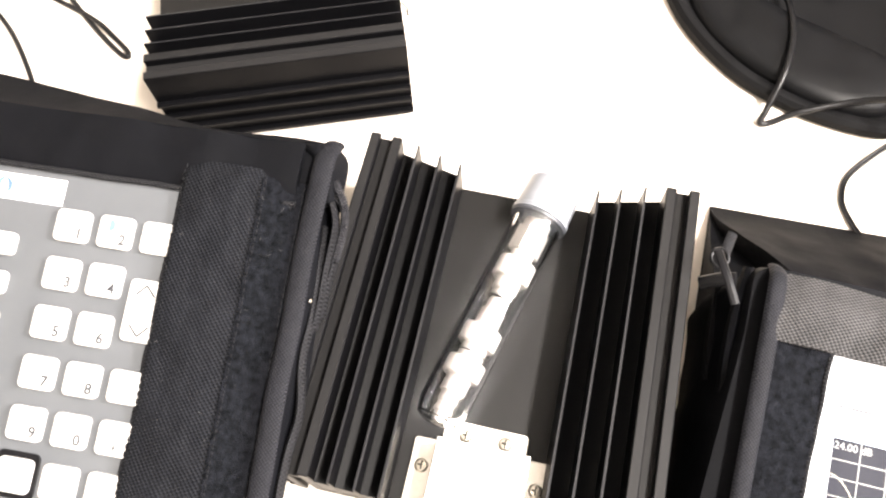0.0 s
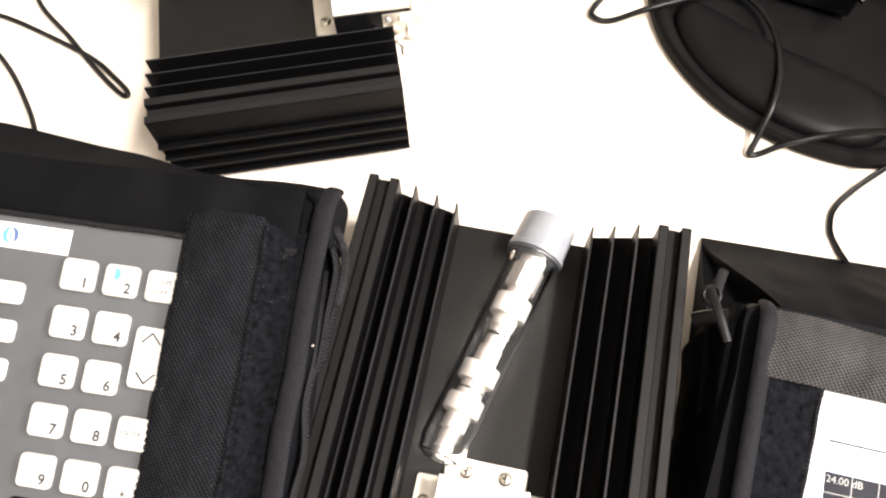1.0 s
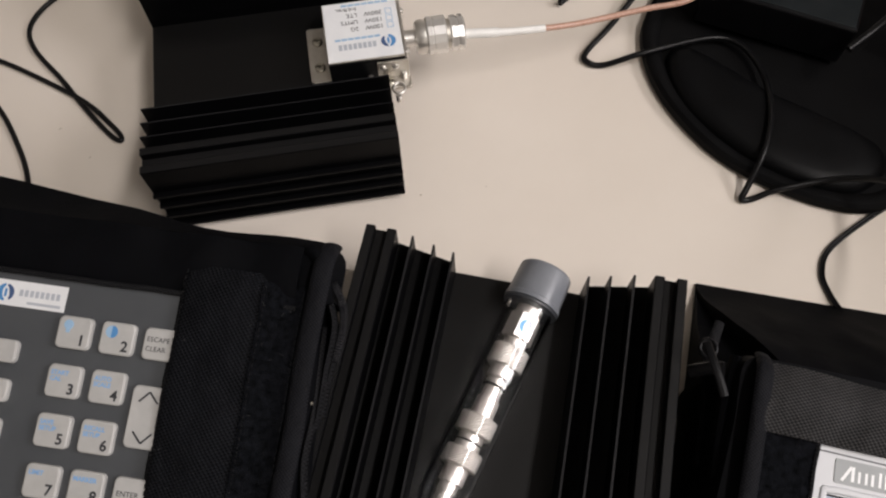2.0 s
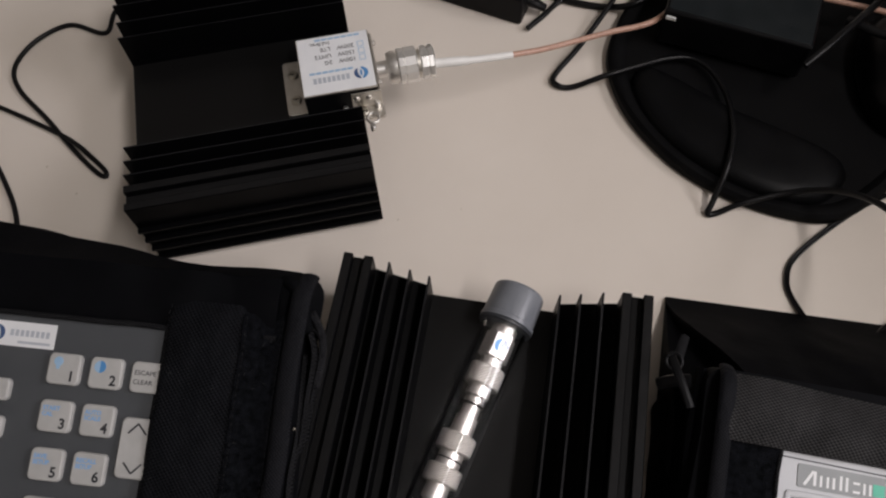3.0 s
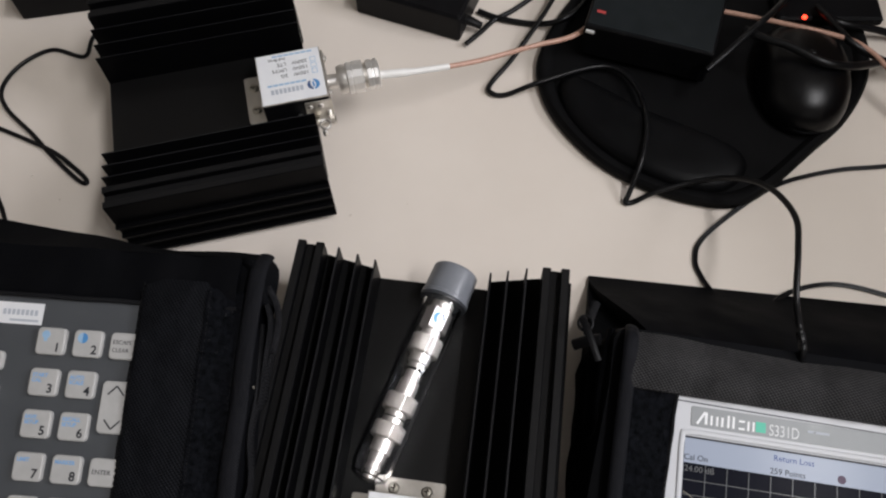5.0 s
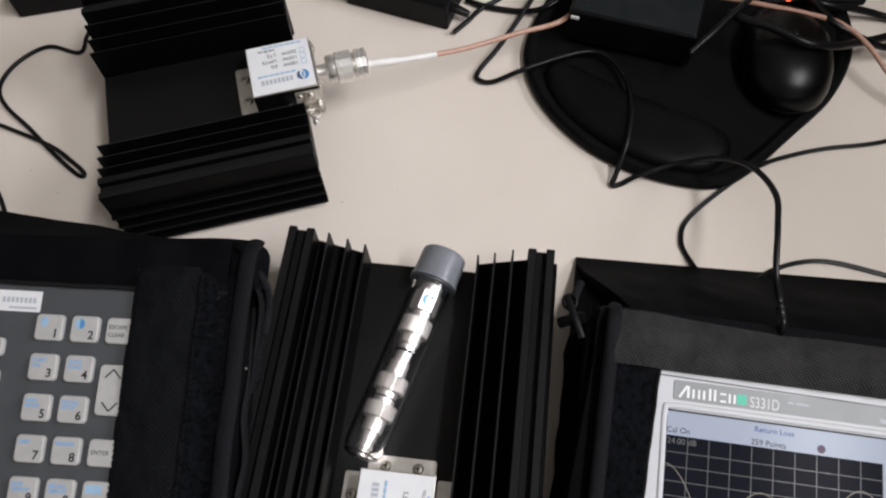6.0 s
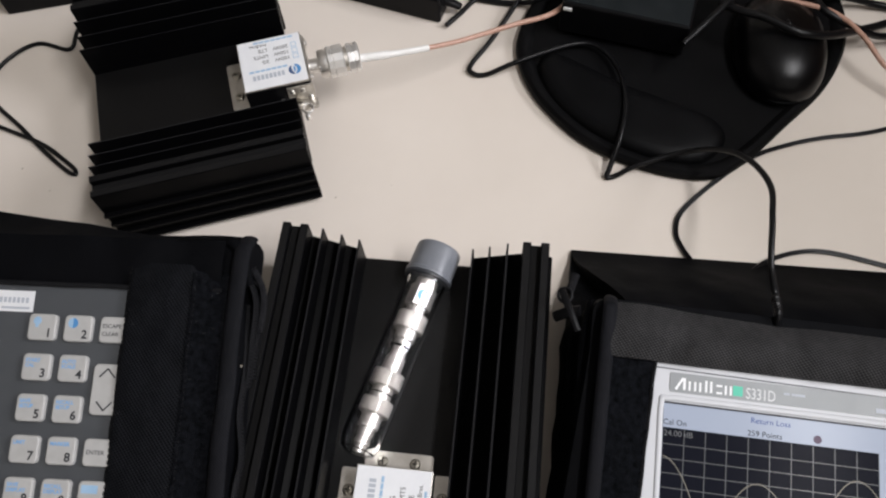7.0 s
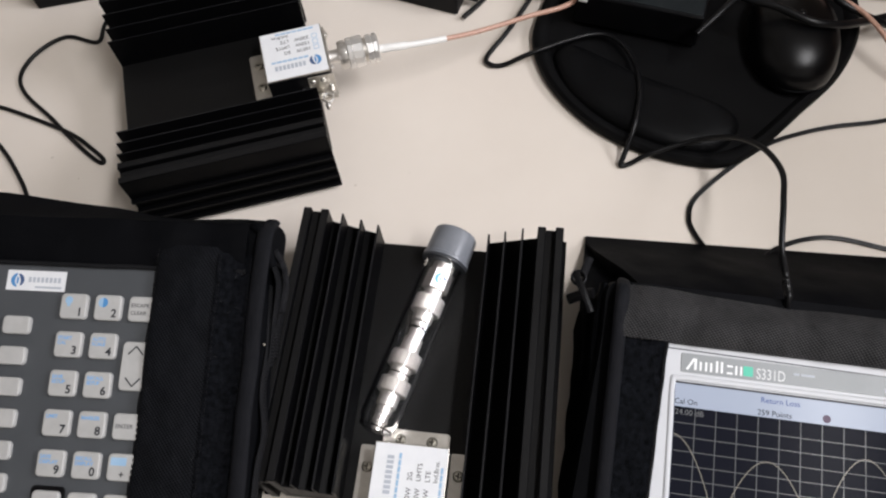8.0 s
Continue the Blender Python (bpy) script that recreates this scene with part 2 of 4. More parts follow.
def outline(x0, x1, y0, y1, r, n=6):
    """A rounded rectangle, counter-clockwise."""
    pts = []
    for cx, cy, a in ((x1 - r, y1 - r, 0), (x0 + r, y1 - r, 90), (x0 + r, y0 + r, 180), (x1 - r, y0 + r, 270)):
        for i in range(n + 1):
            t = radians(a + 90 * i / n)
            pts.append((cx + r * math.cos(t), cy + r * math.sin(t)))
    return pts


def plate(pts, z0, z1, bev=0.0):
    """A slab over an outline; the top edge is chamfered by bev."""
    bm = bmesh.new()
    c = (sum(p[0] for p in pts) / len(pts), sum(p[1] for p in pts) / len(pts))

    def ring(z, inset):
        out = []
        for x, y in pts:
            d = Vector((x - c[0], y - c[1]))
            k = max(0.0, 1 - inset / max(d.length, 1e-6)) if inset else 1
            out.append(bm.verts.new((c[0] + d.x * k, c[1] + d.y * k, z)))
        return out

    rings = [ring(z0, 0), ring(z1 - bev, 0)] + ([ring(z1 - bev * 0.3, bev * 0.3), ring(z1, bev)] if bev else [ring(z1, 0)][:0])
    stitch(bm, rings)
    bm.faces.new(rings[-1])
    bm.faces.new(list(reversed(rings[0])))
    return bm


def stitch(bm, rings, closed=True):
    n = len(rings[0])
    for a, b in zip(rings, rings[1:]):
        for i in range(n if closed else n - 1):
            j = (i + 1) % n
            bm.faces.new((a[i], a[j], b[j], b[i]))


def lathe(profile, n=32, cap=True, flute=0, depth=0.0):
    """Turns (x, r) round the x axis; flute: knurls round the rim."""
    bm = bmesh.new()
    rings = []
    for x, r in profile:
        rings.append([bm.verts.new((x, (r - (depth if flute and i % 2 else 0)) * math.cos(2 * math.pi * i / n), (r - (depth if flute and i % 2 else 0)) * math.sin(2 * math.pi * i / n))) for i in range(n)])
    stitch(bm, rings)
    if cap:
        bm.faces.new(list(reversed(rings[0])))
        bm.faces.new(rings[-1])
    bmesh.ops.recalc_face_normals(bm, faces=bm.faces)
    return bm


def spline(pts, step=6, closed=False):
    pts = [Vector(p) for p in pts]
    out = []
    n = len(pts)
    for i in range(n if closed else n - 1):
        p = [pts[(i + k) % n] if closed else pts[min(max(i + k, 0), n - 1)] for k in (-1, 0, 1, 2)]
        for s in range(step):
            t = s / step
            out.append(0.5 * (2 * p[1] + (p[2] - p[0]) * t + (2 * p[0] - 5 * p[1] + 4 * p[2] - p[3]) * t * t + (3 * p[1] - p[0] - 3 * p[2] + p[3]) * t ** 3))
    if not closed:
        out.append(pts[-1])
    return out


def sweep(pts, rx, rz=None, n=10, up=Vector((0, 0, 1))):
    """A round or flat section along a line; rx across, rz upwards (may be a function of the step 0..1)."""
    bm = bmesh.new()
    rings = []
    m = len(pts)
    for i, p in enumerate(pts):
        d = (pts[min(i + 1, m - 1)] - pts[max(i - 1, 0)]).normalized()
        side = d.cross(up)
        side = side.normalized() if side.length > 1e-4 else Vector((1, 0, 0))
        top = side.cross(d)
        a = rx(i / (m - 1)) if callable(rx) else rx
        b = a if rz is None else rz
        rings.append([bm.verts.new(p + side * a * math.cos(2 * math.pi * k / n) + top * b * math.sin(2 * math.pi * k / n)) for k in range(n)])
    stitch(bm, rings)
    bm.faces.new(list(reversed(rings[0])))
    bm.faces.new(rings[-1])
    bmesh.ops.recalc_face_normals(bm, faces=bm.faces)
    return bm


def writing(text, size, x, y, z, mat, parent, rot=0.0, align="LEFT", name="lettering", bold=0.0):
    """A line of raised print, turned into a mesh under its thing."""
    cu = bpy.data.curves.new("print", "FONT")
    cu.body, cu.size, cu.align_x, cu.align_y, cu.extrude, cu.offset = text, size, align, "CENTER", 0.00008, bold
    cu.resolution_u = 3
    tmp = bpy.data.objects.new("print", cu)
    scene.collection.objects.link(tmp)
    me = bpy.data.meshes.new_from_object(tmp.evaluated_get(bpy.context.evaluated_depsgraph_get()))
    bpy.data.objects.remove(tmp)
    bpy.data.curves.remove(cu)
    me.name = name
    me.materials.clear()
    me.materials.append(mat)
    ob = new(name, me)
    ob.parent = parent
    ob.matrix_basis = pose(x, y, z, 0, 0, rot)
    return ob


def bars(parent, mat, rows, z, m=None, name="print_bar"):
    """Print too small to read: one flat bar each, (x0, x1, y0, y1)."""
    for x0, x1, y0, y1 in rows:
        part(name, box(x0, x1, y0, y1, z, z + 0.00012), mat, parent, m=m)


# ---- room and desk ----
def wall(name, x0, x1, y0, y1, z0, z1, mat):
    return tagged(part(name, box(x0, x1, y0, y1, z0, z1), mat), kind="structure")


ZF = -0.74
wall("floor", -2.2, 1.7, -1.8, 2.4, ZF - 0.1, ZF, M_FLOOR)
wall("ceiling", -2.2, 1.7, -1.8, 2.4, 1.9, 2.0, M_CEIL)
wall("wall_north", -2.2, 1.7, 2.4, 2.5, ZF, 1.9, M_WALL)
wall("wall_south", -2.2, 1.7, -1.9, -1.8, ZF, 1.9, M_WALL)
wall("wall_west", -2.3, -2.2, -1.8, 2.4, ZF, 1.9, M_WALL)
for k, (y0, y1, z0, z1) in enumerate([(-1.8, -0.50, ZF, 1.9), (0.40, 2.4, ZF, 1.9), (-0.50, 0.40, ZF, 0.85), (-0.50, 0.40, 1.55, 1.9)]):
    wall("wall_east_%d" % (k + 1), 1.7, 1.8, y0, y1, z0, z1, M_WALL)
win = tagged(new("window_1"), kind="structure")
for y0, y1, z0, z1 in ((-0.50, 0.40, 0.85, 0.89), (-0.50, 0.40, 1.51, 1.55), (-0.50, -0.46, 0.89, 1.51), (0.36, 0.40, 0.89, 1.51), (-0.07, -0.03, 0.89, 1.51)):
    part("window_frame", box(1.72, 1.77, y0, y1, z0, z1, 0.004), M_BEZEL, win)

lum = root("ceiling_luminaire", pose(0.84, -0.24, 1.84, 0, 0, -14), "long white ceiling light fitting above the desk", "ceiling light")
for x0, x1, y0, y1 in ((-0.125, 0.125, -0.60, -0.585), (-0.125, 0.125, 0.585, 0.60), (-0.125, -0.105, -0.585, 0.585), (0.105, 0.125, -0.585, 0.585)):
    part("frame", box(x0, x1, y0, y1, -0.005, 0.06, 0.002), M_BEZEL, lum)
part("diffuser", box(-0.105, 0.105, -0.585, 0.585, 0.005, 0.012), M_WHITEINK, lum)

# Unseen board, added to keep window light off the desk's right side.
wall("unseen_shade_board", 0.536, 0.556, -0.16, 0.78, 0.0005, 0.27, M_SHADE_BOARD)

desk = root("desk", pose(0, 0, 0), "cream laminate desk top on grey steel legs", "desk")
part("tabletop", box(-0.85, 0.85, -0.16, 0.78, -0.025, 0.0, 0.002), M_DESK, desk)
for x in (-0.78, 0.78):
    for y in (-0.1, 0.72):
        part("leg", box(x - 0.025, x + 0.025, y - 0.025, y + 0.025, ZF, -0.025, 0.003), M_LEGM, desk)


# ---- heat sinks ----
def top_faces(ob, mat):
    """Upward faces take a paler second material: edge wear and painted-in light."""
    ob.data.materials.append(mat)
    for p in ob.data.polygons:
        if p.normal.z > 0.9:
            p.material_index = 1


def heat_sink(m, length, plate_z, fins, label, shift=0.0, roots=(0.034, 0.049), far=(0, 0, 0, 0, 0)):
    """Black extrusion: a flat channel between two banks of fins, ribbed outer walls. Local x along the fins."""
    r = root("heat_sink", m, label, "heat sink", "finned heat sinks")
    h = length / 2
    part("base_plate", box(-h, h, -0.0775, 0.0775, plate_z - 0.009, plate_z, 0.0004, 1), M_PLATE, r)
    for s in (-1, 1):
        rise = far if s > 0 else (0, 0, 0, 0, 0)
        for (u, w, z), dz in zip(fins[:2], rise):
            z += dz
            c = s * (u - w / 2 - shift * 0.75 * (s > 0))
            top_faces(part("thick_fin", box(-h, h, c - w / 2, c + w / 2, 0.0 if u > 0.085 else plate_z - 0.009, z, 0.0005, 1), M_ANOD, r), M_ANOD_LIT)
        k = shift * 0.75 * (s > 0)
        a, b = sorted((s * (fins[0][0] - fins[0][1] - k), s * (fins[1][0] - k)))
        part("web", box(-h, h, a, b, fins[1][2] + rise[1] - 0.012, fins[1][2] + rise[1] - 0.005), M_ANOD_LIT, r)
        bm = bmesh.new()
        vs = []
        u0, u1 = fins[-1][0] - shift * (s > 0) - 0.001, fins[1][0] - fins[1][1] - k
        for x in (-h + 0.0002, h - 0.0002):
            vs.append([bm.verts.new((x, s * u, z)) for u, z in ((u0, plate_z - 0.0005), (u0, roots[0]), (u1, roots[1]), (u1, plate_z - 0.0005))])
        stitch(bm, vs)
        bm.faces.new(vs[1])
        bm.faces.new(list(reversed(vs[0])))
        bmesh.ops.recalc_face_normals(bm, faces=bm.faces)
        part("fin_root", bm, M_ANOD, r)
        for (u, w, z), dz in zip(fins[2:], rise[2:]):
            u -= shift * (s > 0)
            z += dz
            bm = bmesh.new()
            vs = []
            for x in (-h, h):
                vs.append([bm.verts.new((x, s * u + dy, zz)) for dy, zz in ((-w * 1.1, plate_z), (w * 1.1, plate_z), (w * 0.45, z), (-w * 0.45, z))])
            stitch(bm, vs)
            bm.faces.new(vs[1])
            bm.faces.new(list(reversed(vs[0])))
            bmesh.ops.recalc_face_normals(bm, faces=bm.faces)
            top_faces(part("thin_fin", bm, M_ANOD, r), M_WORN_LIT)
        for rib in range(4):
            z = 0.006 + 0.0128 * rib
            a, b = sorted((s * (fins[0][0] - k - 0.0001), s * (fins[0][0] - k + 0.0035)))
            part("side_rib", box(-h, h, a, b, z, z + 0.0028, 0.0006, 1), M_ANOD, r)
    return r


def screw(parent, x, y, z, r=0.0036):
    s = part("screw", lathe([(0, r), (0.0008, r), (0.0016, r * 0.75), (0.0018, r * 0.3)], 16), M_SCREW, parent, smooth=False, m=pose(x, y, z, 0, -90, 0))
    part("slot", box(-r * 0.65, r * 0.65, -0.0004, 0.0004, 0, 0.0002), M_DARK, s, m=pose(0.0018, 0, 0, 0, 90, 30))
    part("slot", box(-r * 0.65, r * 0.65, -0.0004, 0.0004, 0, 0.0002), M_DARK, s, m=pose(0.0018, 0, 0, 0, 90, 30) @ pose(0, 0, 0.00001, 0, 0, 90))


def power_load(m, label, side_x0, side_x1, side_w):
    """Boxed RF load on a steel bracket, with a white sticker; its connector faces local +x, z = 0 is the plate."""
    r = root("power_load", m, label, "rf load", "boxed rf loads")
    part("housing", box(-0.0243, 0.0243, -0.0236, 0.0236, 0.0018, 0.0196, 0.0006), M_PLASTIC, r, "black box body")
    part("lid", box(-0.0245, 0.0245, -0.0238, 0.0238, 0.0196, 0.0215, 0.0005), M_BRACKET, r, "satin steel lid")
    part("end_flange", plate(outline(-0.0375, -0.0235, -0.0222, 0.0222, 0.0022), 0.0, 0.0022, 0.0003), M_BRACKET, r)
    for y in (-0.0105, 0.0105) if side_w > 0.03 else (-0.0135, 0.0135):
        screw(r, -0.0308, y, 0.0022)
    for s in (-1, 1):
        a, b = sorted((s * 0.0238, s * side_w))
        part("side_flange", plate(outline(side_x0, side_x1, a, b, 0.0016), 0.0, 0.0022, 0.0003), M_BRACKET, r)
        screw(r, side_x0 + 0.0145, s * (0.0238 + side_w) / 2, 0.0022)
    part("end_cap", box(0.0246, 0.0262, -0.021, 0.021, 0.002, 0.0205, 0.0005), M_NICKEL, r)
    for y in (-0.0165, 0.0165):
        part("rivet", lathe([(0, 0.0022), (0.0014, 0.0022), (0.002, 0.001)], 12), M_NICKEL, r, m=pose(0.0262, y, 0.015))
    st = part("sticker", box(-0.0238, 0.0238, -0.0231, 0.0231, 0.0215, 0.02175), M_PAPER, r, "white printed sticker")
    z = 0.02180
    # print runs from the connector end away from it
    t = pose(0.0225, 0.0, z, 0, 0, 180)

    def line(text, size, u, v, mat):
        q = t @ Vector((u, v, 0))
        writing(text, size, q.x, q.y, q.z, mat, st, 180)

    for v, w, b in ((-0.0010, "100W", "2G"), (-0.0066, "150W", "UMTS"), (-0.0122, "200W", "LTE")):
        line(w, 0.0046, 0.0085, v, M_INK)
        line(b, 0.0044, 0.0245, v, M_INK)
        for x0, x1, y0, y1 in ((0.0022, 0.0064, v + 0.0018, v + 0.0022), (0.0022, 0.0064, v - 0.0024, v - 0.0020), (0.0022, 0.0026, v - 0.0020, v + 0.0018), (0.0060, 0.0064, v - 0.0020, v + 0.0018)):
            part("tick_box", box(x0, x1, y0, y1, 0, 0.0001), M_BLUEPALE, st, m=t)
    line("Ind.Bras.", 0.0040, 0.0245, -0.0172, M_INK)
    bars(st, M_INKPALE, [(0.0150 + 0.0031 * i, 0.0172 + 0.0031 * i, 0.0105, 0.0148) for i in range(8)], 0, t)
    bars(st, M_BLUEPALE, [(0.0120 + 0.0042 * i, 0.0156 + 0.0042 * i, 0.0058, 0.0074) for i in range(7)], 0, t)
    bars(st, M_BLUEPALE, [(0.0040 + 0.0044 * i, 0.0078 + 0.0044 * i, -0.0213, -0.0198) for i in range(7)], 0, t)
    emblem(st, t @ pose(0.0072, 0.0115, 0), 0.0048)
    return r


def emblem(parent, m, r):
    """Round two-part emblem: plain arcs in two blues."""
    for a0, a1, mat, rr in ((100, 265, M_BLUE, r), (-60, 85, M_NAVY, r * 0.95)):
        bm = bmesh.new()
        n = 12
        rings = []
        for i in range(n + 1):
            t = radians(a0 + (a1 - a0) * i / n)
            th = 0.25 + 0.35 * math.sin(math.pi * i / n)
            rings.append([bm.verts.new((math.cos(t) * rr * k, math.sin(t) * rr * k, zz)) for k, zz in ((1, 0), (1, 0.00012), (1 - th, 0.00012), (1 - th, 0))])
        stitch(bm, rings)
        bm.faces.new(rings[0])
        bm.faces.new(list(reversed(rings[-1])))
        bmesh.ops.recalc_face_normals(bm, faces=bm.faces)
        part("emblem", bm, mat, parent, m=m)
    part("emblem", box(-0.16 * r, 0.12 * r, -0.5 * r, 0.42 * r, 0, 0.00012), M_BLUE, parent, m=m)


FINS_B = [(0.0915, 0.0055, 0.0680), (0.0795, 0.0055, 0.0670), (0.0650, 0.0013, 0.0620), (0.0530, 0.0013, 0.0550), (0.0415, 0.0013, 0.0490)]
FINS_A = [(0.0900, 0.0055, 0.0700), (0.0775, 0.0055, 0.0700), (0.0640, 0.0010, 0.0690), (0.0535, 0.0010, 0.0680), (0.0425, 0.0010, 0.0670)]
SINK_A = pose(-0.113, 0.4396, 0, 0, 0, 6)
SINK_B = pose(0.0172, 0.1910, 0, 0, 0, -104.4)
heat_sink(SINK_A, 0.152, 0.042, FINS_A, "black anodised finned heat sink with a cabled load", roots=(0.050, 0.054), far=(0.014, 0.013, 0.009, 0.005, 0.0035))
heat_sink(SINK_B, 0.186, 0.020, FINS_B, "long black anodised heat sink between the two instrument cases", 0.004)
load_a = power_load(SINK_A @ pose(0.064, -0.002, 0.042), "boxed load with white sticker, cable attached", -0.002, 0.0268, 0.0345)
load_b = power_load(SINK_B @ pose(0.0815, 0.003, 0.020), "boxed load with white sticker on a bracket", -0.0255, 0.0255, 0.0360)

part("side_bracket", box(0.0060, 0.0262, -0.0254, -0.0241, 0.0022, 0.0180, 0.0003), M_BRACKET, load_a, "bent steel tab")
for x in (0.0095, 0.0175):
    part("rivet", lathe([(0, 0.0022), (0.0010, 0.0020), (0.0015, 0.0009)], 12), M_NICKEL, load_a, smooth=True, m=pose(x, -0.0254, 0.0130, 0, 0, -90))
part("lug_ring", sweep([Vector((0.0180 + 0.0038 * math.cos(t), -0.0355 + 0.0042 * math.sin(t), 0.0032)) for t in [2 * math.pi * k / 24 for k in range(25)]], 0.0010, n=8), M_NICKEL, load_a, "nickel solder lug", True)
part("lug_tab", box(0.0150, 0.0185, -0.0440, -0.0400, 0.0024, 0.0036, 0.0003), M_NICKEL, load_a)
for x, y in ((0.0010, -0.0262), (0.0225, -0.0262), (0.0168, -0.0440)):
    part("stud", lathe([(0, 0.0019), (0.0042, 0.0019), (0.0050, 0.0012)], 14), M_NICKEL, load_a, smooth=True, m=pose(x, y, 0.0020, 0, -90, 0))



# ---- coaxial cable with its plug ----
def knurled(profile, n, rows, depth):
    """Nut with plain chamfered ends and a diamond knurl on its rim."""
    (x0, r0), (x1, r1), (x2, r2), (x3, r3) = profile
    bm = bmesh.new()
    rings = []
    for x, rr, k in [(x0, r0, -1)] + [(x1 + (x2 - x1) * j / rows, r1, j) for j in range(rows + 1)] + [(x3, r3, -1)]:
        rings.append([bm.verts.new((x, (rr - (depth if k >= 0 and (i + k) % 2 else 0)) * math.cos(2 * math.pi * i / n), (rr - (depth if k >= 0 and (i + k) % 2 else 0)) * math.sin(2 * math.pi * i / n))) for i in range(n)])
    stitch(bm, rings)
    bm.faces.new(list(reversed(rings[0])))
    bm.faces.new(rings[-1])
    bmesh.ops.recalc_face_normals(bm, faces=bm.faces)
    return bm


def coax_cable():
    r = root("coaxial_cable", SINK_A @ pose(0.064, -0.002, 0.042), "brown coaxial cable with nickel plug and white sleeve", "cable")
    pl = part("plug", lathe([(0.0262, 0.0055), (0.0335, 0.0055), (0.0335, 0.0100), (0.0355, 0.0112), (0.0395, 0.0112), (0.0395, 0.0098), (0.0415, 0.0098)], 32), M_NICKEL, r, "nickel-plated screw plug", True, m=pose(0, -0.0040, 0.0115))
    part("coupling_nut", lathe([(0.0405, 0.0112), (0.0413, 0.0124), (0.0440, 0.0124), (0.0444, 0.0117), (0.0452, 0.0117), (0.0456, 0.0124), (0.0527, 0.0124), (0.0535, 0.0112)], 14), M_SHINE, pl, "bright faceted nut")
    part("groove", lathe([(0.0535, 0.0094), (0.0560, 0.0094)], 24), M_BRACKET, pl, smooth=True)
    part("back_nut", lathe([(0.0560, 0.0104), (0.0568, 0.0114), (0.0600, 0.0114), (0.0604, 0.0104), (0.0615, 0.0104), (0.0619, 0.0114), (0.0645, 0.0114), (0.0655, 0.0098), (0.0660, 0.004)], 10), M_SHINE, pl)
    inv = (SINK_A @ pose(0.064, -0.002, 0.042)).inverted()
    w = [Vector(p) for p in ((0.0135, 0.4452, 0.0530), (0.028, 0.4460, 0.052), (0.048, 0.4490, 0.0485), (0.0708, 0.4530, 0.0450))]
    part("white_sleeve", sweep([inv @ p for p in spline(w, 6)], lambda t: 0.0033 - 0.0007 * (t > 0.55), n=14), M_SHRINK, r, "white heat-shrink sleeve", True)
    w = [Vector(p) for p in ((0.0690, 0.4527, 0.0453), (0.092, 0.4600, 0.039), (0.117, 0.4690, 0.0335), (0.145, 0.4760, 0.032), (0.178, 0.4832, 0.0310), (0.215, 0.5080, 0.0285), (0.260, 0.5080, 0.029), (0.309, 0.4900, 0.031), (0.3816, 0.4544, 0.0340), (0.4042, 0.4372, 0.0340), (0.4169, 0.4153, 0.0310), (0.4277, 0.3906, 0.0240), (0.448, 0.368, 0.018), (0.485, 0.345, 0.008), (0.530, 0.33, 0.003))]
    part("sheath", sweep([inv @ p for p in spline(w, 8)], 0.0021, n=12), M_COAX, r, smooth=True)


coax_cable()


